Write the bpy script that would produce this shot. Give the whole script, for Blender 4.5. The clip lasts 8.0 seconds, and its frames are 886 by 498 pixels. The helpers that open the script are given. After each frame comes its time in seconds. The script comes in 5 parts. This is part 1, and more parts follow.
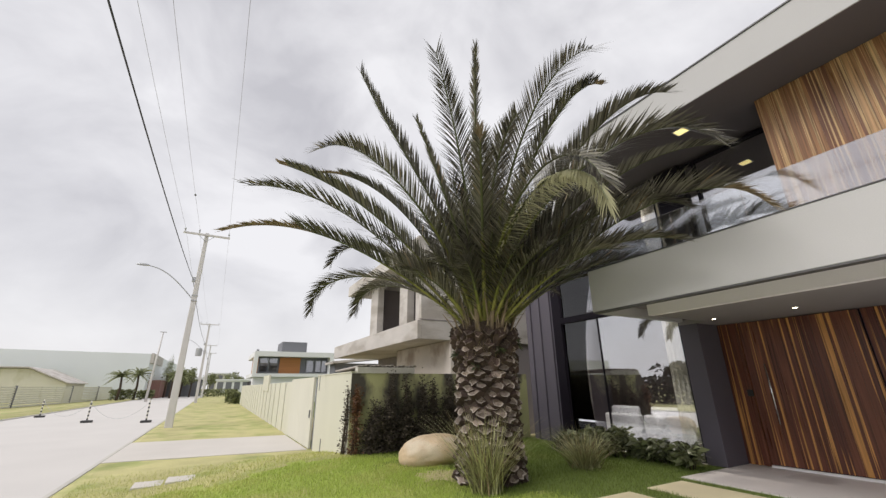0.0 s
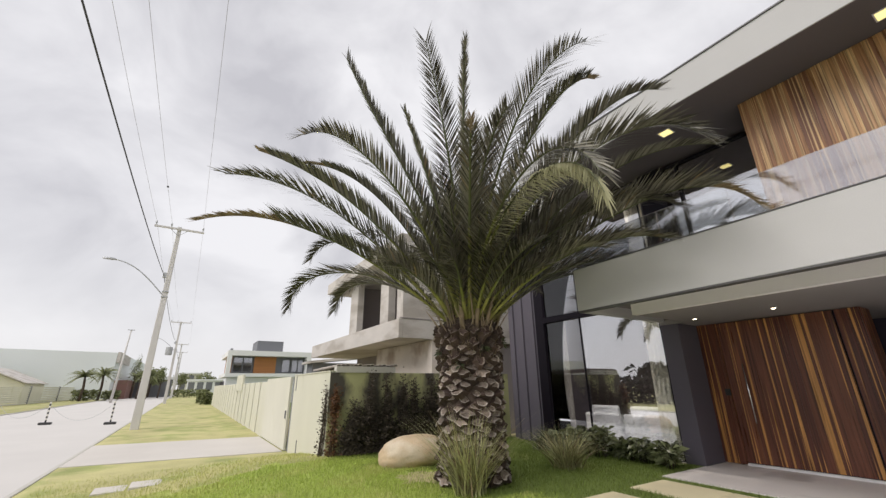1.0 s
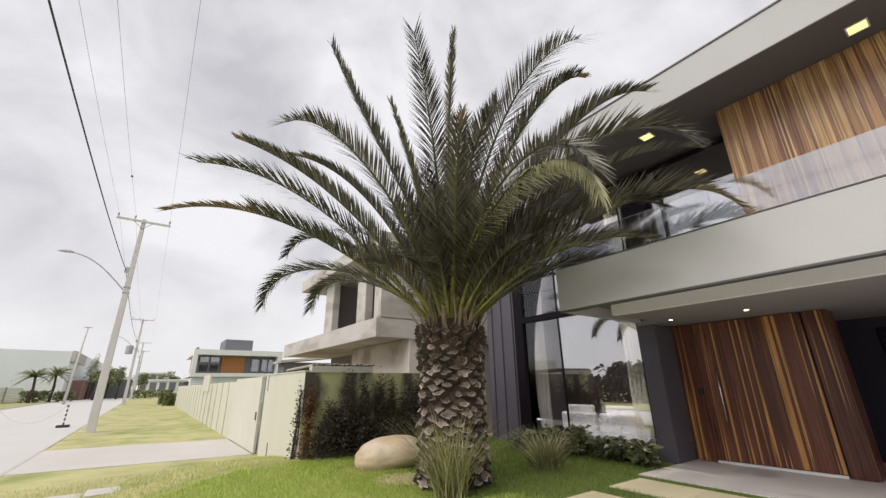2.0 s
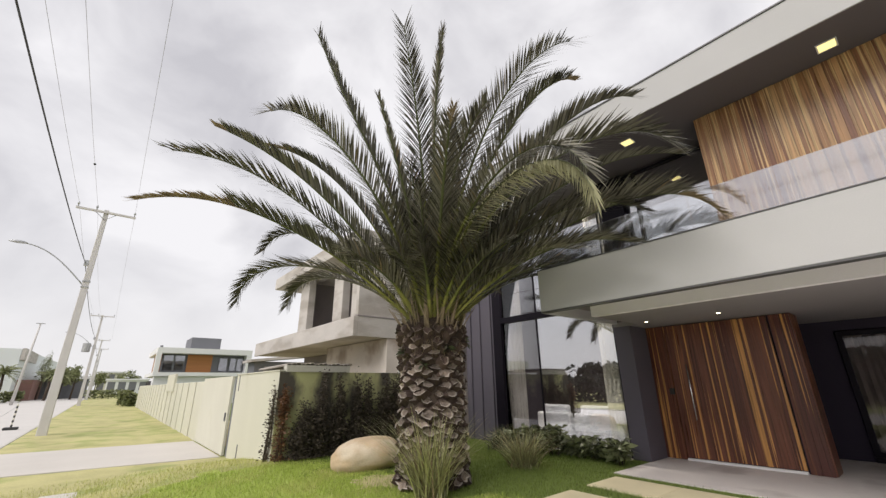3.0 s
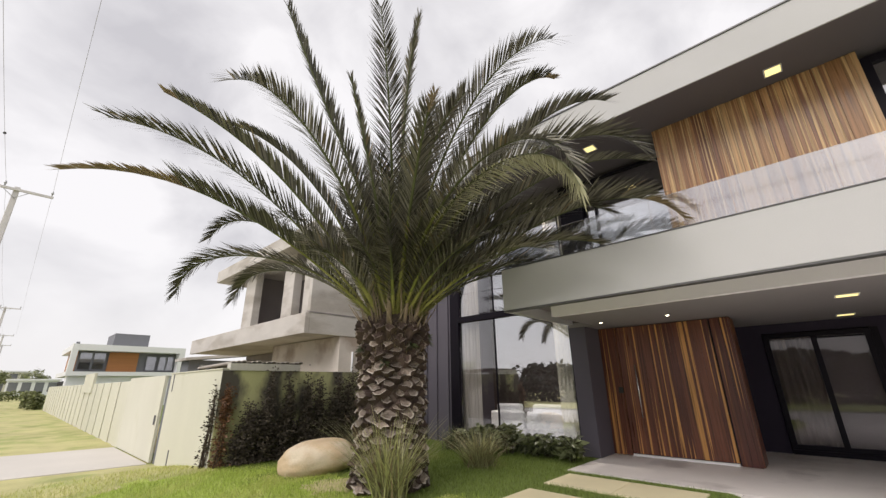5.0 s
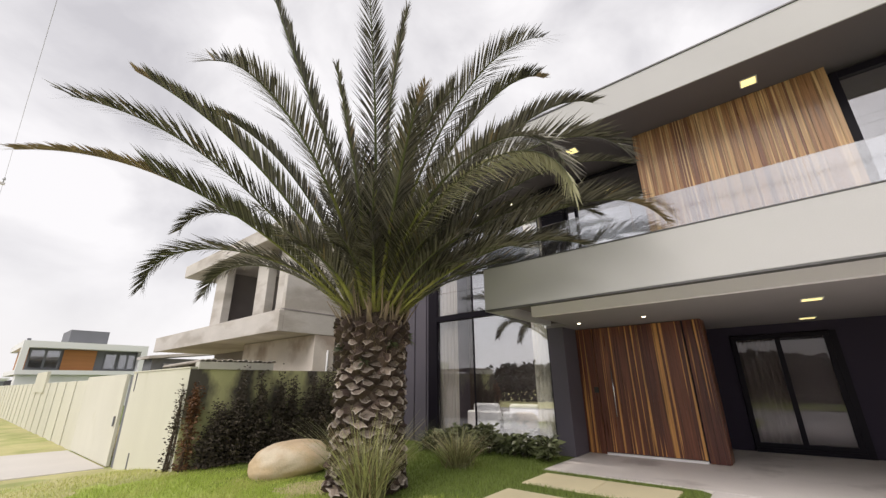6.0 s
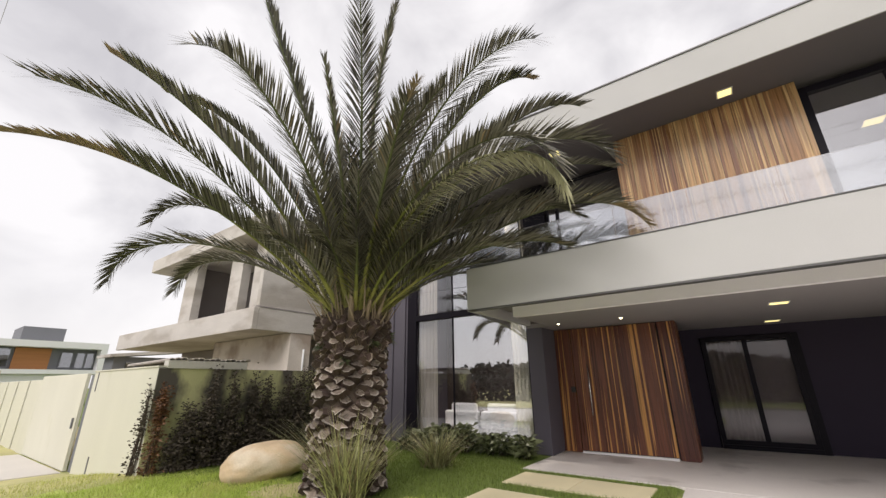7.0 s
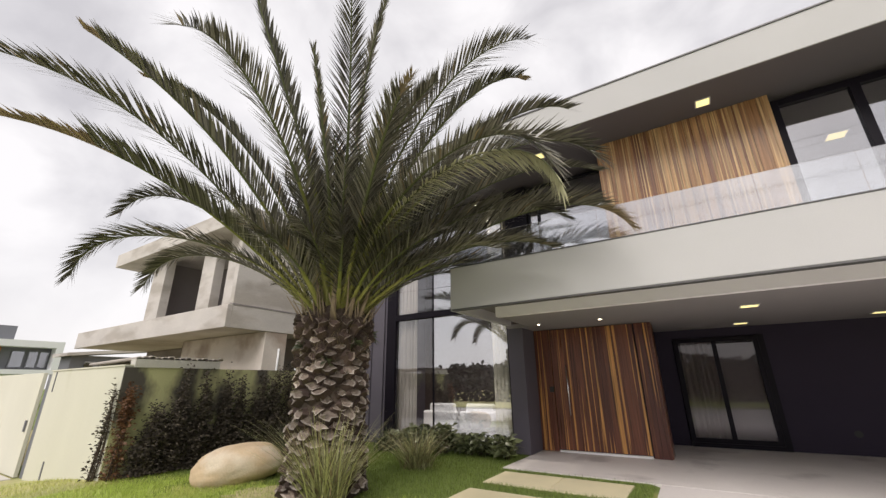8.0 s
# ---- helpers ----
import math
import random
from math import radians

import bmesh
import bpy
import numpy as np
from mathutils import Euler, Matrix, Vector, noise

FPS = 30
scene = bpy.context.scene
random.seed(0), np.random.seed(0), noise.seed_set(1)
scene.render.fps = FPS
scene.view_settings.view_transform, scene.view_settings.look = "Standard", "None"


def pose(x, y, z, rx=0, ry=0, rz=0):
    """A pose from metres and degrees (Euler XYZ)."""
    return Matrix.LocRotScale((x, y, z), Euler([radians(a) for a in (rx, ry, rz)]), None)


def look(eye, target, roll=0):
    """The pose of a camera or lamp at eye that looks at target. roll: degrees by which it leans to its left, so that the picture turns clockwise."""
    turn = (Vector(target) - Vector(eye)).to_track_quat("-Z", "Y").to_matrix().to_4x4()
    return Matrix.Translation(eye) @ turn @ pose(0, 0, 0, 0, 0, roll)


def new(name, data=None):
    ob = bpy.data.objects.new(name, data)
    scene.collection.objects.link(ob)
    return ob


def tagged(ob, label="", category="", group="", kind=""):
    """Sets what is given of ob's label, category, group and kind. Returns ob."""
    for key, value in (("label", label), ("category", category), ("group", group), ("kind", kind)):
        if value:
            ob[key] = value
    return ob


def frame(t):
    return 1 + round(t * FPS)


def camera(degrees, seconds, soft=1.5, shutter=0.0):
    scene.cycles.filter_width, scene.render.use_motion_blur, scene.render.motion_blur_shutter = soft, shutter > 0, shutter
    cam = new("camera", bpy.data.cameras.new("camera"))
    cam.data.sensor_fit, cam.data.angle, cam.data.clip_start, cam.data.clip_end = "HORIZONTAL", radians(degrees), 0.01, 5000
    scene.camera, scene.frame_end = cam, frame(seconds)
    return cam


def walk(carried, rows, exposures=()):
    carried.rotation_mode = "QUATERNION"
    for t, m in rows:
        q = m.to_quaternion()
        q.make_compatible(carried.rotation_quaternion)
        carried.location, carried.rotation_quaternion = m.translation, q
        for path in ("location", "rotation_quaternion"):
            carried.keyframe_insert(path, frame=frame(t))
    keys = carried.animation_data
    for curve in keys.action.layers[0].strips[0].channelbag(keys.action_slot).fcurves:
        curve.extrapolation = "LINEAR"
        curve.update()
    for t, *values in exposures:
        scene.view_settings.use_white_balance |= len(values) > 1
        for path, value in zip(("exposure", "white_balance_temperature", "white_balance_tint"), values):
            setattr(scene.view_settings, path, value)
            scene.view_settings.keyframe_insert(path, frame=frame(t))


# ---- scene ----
cam = camera(97.0, 8.0, soft=1.4)
PATH = [
    (0, (0.096, 0.057, 1.572), (1.012, 1.709, 2.23), -0.6),
    (0.5, (0.085, 0.179, 1.568), (1.045, 1.806, 2.226), -0.7),
    (1, (0.113, 0.266, 1.556), (1.114, 1.867, 2.214), -0.6),
    (1.5, (0.101, 0.371, 1.565), (1.154, 1.939, 2.221), -0.7),
    (3, (0.003, 0.602, 1.571), (1.205, 2.061, 2.224), -0.7),
    (3.5, (-0.021, 0.672, 1.578), (1.23, 2.091, 2.229), -0.7),
    (4, (-0.051, 0.756, 1.576), (1.247, 2.132, 2.225), -0.7),
    (4.5, (-0.045, 0.842, 1.557), (1.295, 2.177, 2.208), -0.8),
    (6, (-0.053, 1.08, 1.549), (1.408, 2.281, 2.198), -0.7),
    (6.5, (-0.062, 1.143, 1.55), (1.437, 2.298, 2.198), -0.8),
    (7, (-0.097, 1.213, 1.554), (1.438, 2.321, 2.2), -0.7),
    (7.5, (-0.131, 1.302, 1.548), (1.439, 2.359, 2.194), -0.7),
    (8, (-0.138, 1.37, 1.542), (1.463, 2.378, 2.189), -0.7),
]
walk(cam, [(t, look(eye, target, roll)) for t, eye, target, roll in PATH], exposures=[(0, -0.02, 6600, 12), (4.0, 0.06, 6700, 12.5), (8.0, 0.14, 6750, 13)])


# ---- world, sun, exposure ----
scene.view_settings.exposure = 0.0
world = bpy.data.worlds.new("overcast_sky")
scene.world = world
world.use_nodes = True
wn, wl = world.node_tree.nodes, world.node_tree.links
wn.clear()
w_out = wn.new("ShaderNodeOutputWorld")
w_bg = wn.new("ShaderNodeBackground")
w_co = wn.new("ShaderNodeTexCoord")
w_map = wn.new("ShaderNodeMapping")
w_map.inputs["Scale"].default_value = (1.0, 1.0, 1.35)
w_big = wn.new("ShaderNodeTexNoise")
w_big.inputs["Scale"].default_value, w_big.inputs["Detail"].default_value = 3.4, 8.0
w_big.inputs["Roughness"].default_value, w_big.inputs["Distortion"].default_value = 0.5, 0.35
w_ramp = wn.new("ShaderNodeValToRGB")
w_ramp.color_ramp.elements[0].position, w_ramp.color_ramp.elements[0].color = 0.33, (0.56, 0.565, 0.6, 1)
w_ramp.color_ramp.elements[1].position, w_ramp.color_ramp.elements[1].color = 0.62, (0.87, 0.88, 0.905, 1)
w_sky = wn.new("ShaderNodeTexSky")
w_sky.sky_type, w_sky.sun_disc = "NISHITA", False
w_sky.sun_elevation, w_sky.sun_rotation = radians(47), radians(254)
w_sky.air_density, w_sky.dust_density = 1.0, 4.0
w_dim = wn.new("ShaderNodeMix")
w_dim.data_type, w_dim.blend_type = "RGBA", "MIX"
w_dim.inputs["Factor"].default_value = 0.012
w_mul = wn.new("ShaderNodeSeparateXYZ")
w_hor = wn.new("ShaderNodeMapRange")
w_hor.inputs["From Min"].default_value, w_hor.inputs["From Max"].default_value = 0.0, 0.34
w_hor.inputs["To Min"].default_value, w_hor.inputs["To Max"].default_value = 0.85, 0.0
w_mix = wn.new("ShaderNodeMix")
w_mix.data_type = "RGBA"
w_mix.inputs["B"].default_value = (0.85, 0.86, 0.88, 1)
wl.new(w_co.outputs["Generated"], w_map.inputs["Vector"])
wl.new(w_map.outputs["Vector"], w_big.inputs["Vector"])
wl.new(w_big.outputs["Fac"], w_ramp.inputs["Fac"])
wl.new(w_co.outputs["Generated"], w_mul.inputs["Vector"])
wl.new(w_mul.outputs["Z"], w_hor.inputs["Value"])
wl.new(w_hor.outputs["Result"], w_mix.inputs["Factor"])
wl.new(w_ramp.outputs["Color"], w_mix.inputs["A"])
wl.new(w_mix.outputs["Result"], w_dim.inputs["A"])
wl.new(w_sky.outputs["Color"], w_dim.inputs["B"])
wl.new(w_dim.outputs["Result"], w_bg.inputs["Color"])
w_bg.inputs["Strength"].default_value = 1.0
wl.new(w_bg.outputs["Background"], w_out.inputs["Surface"])

sun_data = bpy.data.lights.new("sun", "SUN")
sun_data.energy, sun_data.angle, sun_data.color = 2.3, radians(40), (1.0, 0.975, 0.95)
sun = new("sun", sun_data)
sun.matrix_world = look((0, 0, 30), (30 * 0.72, 30 * 0.2, 30 - 30 * 0.8))


# ---- materials ----
def mat(name, colour, rough=0.7, var=0.12, scale=1.5, fine=40.0, bump=0.15, metal=0.0, stretch=(1, 1, 1),
        second=None, patch=0.0, patch_scale=0.6, per_piece=0.0, distance=0.004, spec=0.5):
    """A surface with two scales of change in tone, fine relief and, if wanted, patches of a second colour."""
    m = bpy.data.materials.new(name)
    m.use_nodes = True
    n, l = m.node_tree.nodes, m.node_tree.links
    b = n["Principled BSDF"]
    geo = n.new("ShaderNodeNewGeometry")
    mp = n.new("ShaderNodeMapping")
    mp.inputs["Scale"].default_value = stretch
    l.new(geo.outputs["Position"], mp.inputs["Vector"])

    def noise_at(s, detail=5.0):
        t = n.new("ShaderNodeTexNoise")
        t.inputs["Scale"].default_value, t.inputs["Detail"].default_value = s, detail
        l.new(mp.outputs["Vector"], t.inputs["Vector"])
        return t.outputs["Fac"]

    def math_node(op, a, c):
        q = n.new("ShaderNodeMath")
        q.operation = op
        for k, v in enumerate((a, c)):
            if isinstance(v, (int, float)):
                q.inputs[k].default_value = v
            else:
                l.new(v, q.inputs[k])
        return q.outputs[0]
    coarse, grain = noise_at(scale), noise_at(fine, 3.0)
    mix2 = math_node("ADD", math_node("MULTIPLY", coarse, 0.65), math_node("MULTIPLY", grain, 0.35))
    value = math_node("ADD", math_node("MULTIPLY", math_node("SUBTRACT", mix2, 0.5), var * 5.0), 1.0)
    if per_piece:
        info = n.new("ShaderNodeObjectInfo")
        value = math_node("MULTIPLY", value, math_node("ADD", math_node("MULTIPLY", info.outputs["Random"], per_piece), 1.0 - per_piece / 2))
    base = n.new("ShaderNodeRGB")
    base.outputs[0].default_value = (*colour, 1)
    tone = base.outputs[0]
    if second:
        mx = n.new("ShaderNodeMix")
        mx.data_type = "RGBA"
        mx.inputs["B"].default_value = (*second, 1)
        l.new(tone, mx.inputs["A"])
        pr = n.new("ShaderNodeMapRange")
        pr.inputs["From Min"].default_value, pr.inputs["From Max"].default_value = 0.62 - patch * 0.3, 0.75 - patch * 0.3
        l.new(noise_at(patch_scale, 6.0), pr.inputs["Value"])
        l.new(pr.outputs["Result"], mx.inputs["Factor"])
        tone = mx.outputs["Result"]
    hsv = n.new("ShaderNodeHueSaturation")
    l.new(tone, hsv.inputs["Color"])
    l.new(value, hsv.inputs["Value"])
    l.new(hsv.outputs["Color"], b.inputs["Base Color"])
    b.inputs["Roughness"].default_value, b.inputs["Metallic"].default_value = rough, metal
    b.inputs["Specular IOR Level"].default_value = spec
    if bump:
        bp = n.new("ShaderNodeBump")
        bp.inputs["Strength"].default_value, bp.inputs["Distance"].default_value = bump, distance
        l.new(grain, bp.inputs["Height"])
        l.new(bp.outputs["Normal"], b.inputs["Normal"])
    return m


def wood(name, stops, rough=0.38, streak=(0.5, 0.28, 0.1), edge=(0.53, 0.62), across=20.0):
    """Varnished boards: each piece takes its own tone, with long pale sapwood streaks, thin dark veins and grain along the height."""
    m = bpy.data.materials.new(name)
    m.use_nodes = True
    n, l = m.node_tree.nodes, m.node_tree.links
    b = n["Principled BSDF"]
    info = n.new("ShaderNodeObjectInfo")
    ramp = n.new("ShaderNodeValToRGB")
    ramp.color_ramp.interpolation = "CONSTANT"
    els = ramp.color_ramp.elements
    while len(els) < len(stops):
        els.new(0.5)
    for e, (p, c) in zip(els, stops):
        e.position, e.color = p, (*c, 1)
    l.new(info.outputs["Random"], ramp.inputs["Fac"])
    geo = n.new("ShaderNodeNewGeometry")
    shift, off = n.new("ShaderNodeVectorMath"), n.new("ShaderNodeVectorMath")
    shift.operation, off.operation = "SCALE", "ADD"
    shift.inputs[0].default_value = (3.0, 5.0, 17.0)
    l.new(info.outputs["Random"], shift.inputs["Scale"])
    l.new(geo.outputs["Position"], off.inputs[0])
    l.new(shift.outputs[0], off.inputs[1])

    def along(wide, high, detail, twist):
        mp, t = n.new("ShaderNodeMapping"), n.new("ShaderNodeTexNoise")
        mp.inputs["Scale"].default_value = (wide, wide, high)
        t.inputs["Scale"].default_value, t.inputs["Detail"].default_value, t.inputs["Distortion"].default_value = 1.0, detail, twist
        l.new(off.outputs[0], mp.inputs["Vector"])
        l.new(mp.outputs["Vector"], t.inputs["Vector"])
        return t.outputs["Fac"]

    def spread(value, a, c, low, high):
        r = n.new("ShaderNodeMapRange")
        for key, v in (("From Min", a), ("From Max", c), ("To Min", low), ("To Max", high)):
            r.inputs[key].default_value = v
        l.new(value, r.inputs["Value"])
        return r.outputs["Result"]

    def product(a, c):
        q = n.new("ShaderNodeMath")
        q.operation = "MULTIPLY"
        l.new(a, q.inputs[0])
        l.new(c, q.inputs[1])
        return q.outputs[0]
    grain = along(36, 1.1, 7.0, 0.6)
    mix = n.new("ShaderNodeMix")
    mix.data_type = "RGBA"
    mix.inputs["B"].default_value = (*streak, 1)
    l.new(spread(along(across, 0.15, 2.0, 0.25), *edge, 0.0, 0.92), mix.inputs["Factor"])
    l.new(ramp.outputs["Color"], mix.inputs["A"])
    hsv = n.new("ShaderNodeHueSaturation")
    l.new(mix.outputs["Result"], hsv.inputs["Color"])
    tone = product(spread(grain, 0.3, 0.7, 0.62, 1.32), spread(along(48, 0.5, 2.0, 0.2), 0.6, 0.67, 1.0, 0.5))
    l.new(tone, hsv.inputs["Value"])
    l.new(hsv.outputs["Color"], b.inputs["Base Color"])
    l.new(spread(grain, 0.3, 0.7, rough - 0.07, rough + 0.1), b.inputs["Roughness"])
    bp = n.new("ShaderNodeBump")
    bp.inputs["Strength"].default_value, bp.inputs["Distance"].default_value = 0.15, 0.002
    l.new(grain, bp.inputs["Height"])
    l.new(bp.outputs["Normal"], b.inputs["Normal"])
    return m


def glass(name, reflect, tint=(0.9, 0.92, 0.92), blur=0.0):
    """A thin pane: part mirror, part clear."""
    m = bpy.data.materials.new(name)
    m.use_nodes = True
    n, l = m.node_tree.nodes, m.node_tree.links
    n.clear()
    out, mix = n.new("ShaderNodeOutputMaterial"), n.new("ShaderNodeMixShader")
    clear, gloss, fres, add = n.new("ShaderNodeBsdfTransparent"), n.new("ShaderNodeBsdfGlossy"), n.new("ShaderNodeFresnel"), n.new("ShaderNodeMath")
    clear.inputs["Color"].default_value = (*tint, 1)
    gloss.inputs["Roughness"].default_value = blur
    gloss.inputs["Color"].default_value = (0.95, 0.95, 0.97, 1)
    fres.inputs["IOR"].default_value = 1.5
    add.operation, add.use_clamp = "ADD", True
    add.inputs[1].default_value = reflect
    l.new(fres.outputs["Fac"], add.inputs[0])
    l.new(add.outputs[0], mix.inputs["Fac"])
    l.new(clear.outputs[0], mix.inputs[1])
    l.new(gloss.outputs[0], mix.inputs[2])
    l.new(mix.outputs[0], out.inputs["Surface"])
    return m


def glow(name, colour, strength):
    m = bpy.data.materials.new(name)
    m.use_nodes = True
    b = m.node_tree.nodes["Principled BSDF"]
    b.inputs["Base Color"].default_value = (*colour, 1)
    b.inputs["Emission Color"].default_value, b.inputs["Emission Strength"].default_value = (*colour, 1), strength
    return m


def leafy(name, colour, rough=0.5, spread=0.5, back=0.25, per_piece=0.0):
    """Leaves: each loose leaf takes its own tone, and a little light comes through."""
    m = bpy.data.materials.new(name)
    m.use_nodes = True
    n, l = m.node_tree.nodes, m.node_tree.links
    b, out = n["Principled BSDF"], n["Material Output"]
    geo, rng, hsv = n.new("ShaderNodeNewGeometry"), n.new("ShaderNodeMapRange"), n.new("ShaderNodeHueSaturation")
    rng.inputs["To Min"].default_value, rng.inputs["To Max"].default_value = 1 - spread, 1 + spread
    l.new(geo.outputs["Random Per Island"], rng.inputs["Value"])
    hsv.inputs["Color"].default_value = (*colour, 1)
    val = rng.outputs["Result"]
    if per_piece:
        info, r2, mu = n.new("ShaderNodeObjectInfo"), n.new("ShaderNodeMapRange"), n.new("ShaderNodeMath")
        r2.inputs["To Min"].default_value, r2.inputs["To Max"].default_value = 1 - per_piece, 1 + per_piece
        l.new(info.outputs["Random"], r2.inputs["Value"])
        mu.operation = "MULTIPLY"
        l.new(val, mu.inputs[0])
        l.new(r2.outputs["Result"], mu.inputs[1])
        val = mu.outputs[0]
    l.new(val, hsv.inputs["Value"])
    l.new(hsv.outputs["Color"], b.inputs["Base Color"])
    b.inputs["Roughness"].default_value = rough
    tr, mix = n.new("ShaderNodeBsdfTranslucent"), n.new("ShaderNodeMixShader")
    l.new(hsv.outputs["Color"], tr.inputs["Color"])
    mix.inputs["Fac"].default_value = back
    l.new(b.outputs[0], mix.inputs[1])
    l.new(tr.outputs[0], mix.inputs[2])
    l.new(mix.outputs[0], out.inputs["Surface"])
    return m


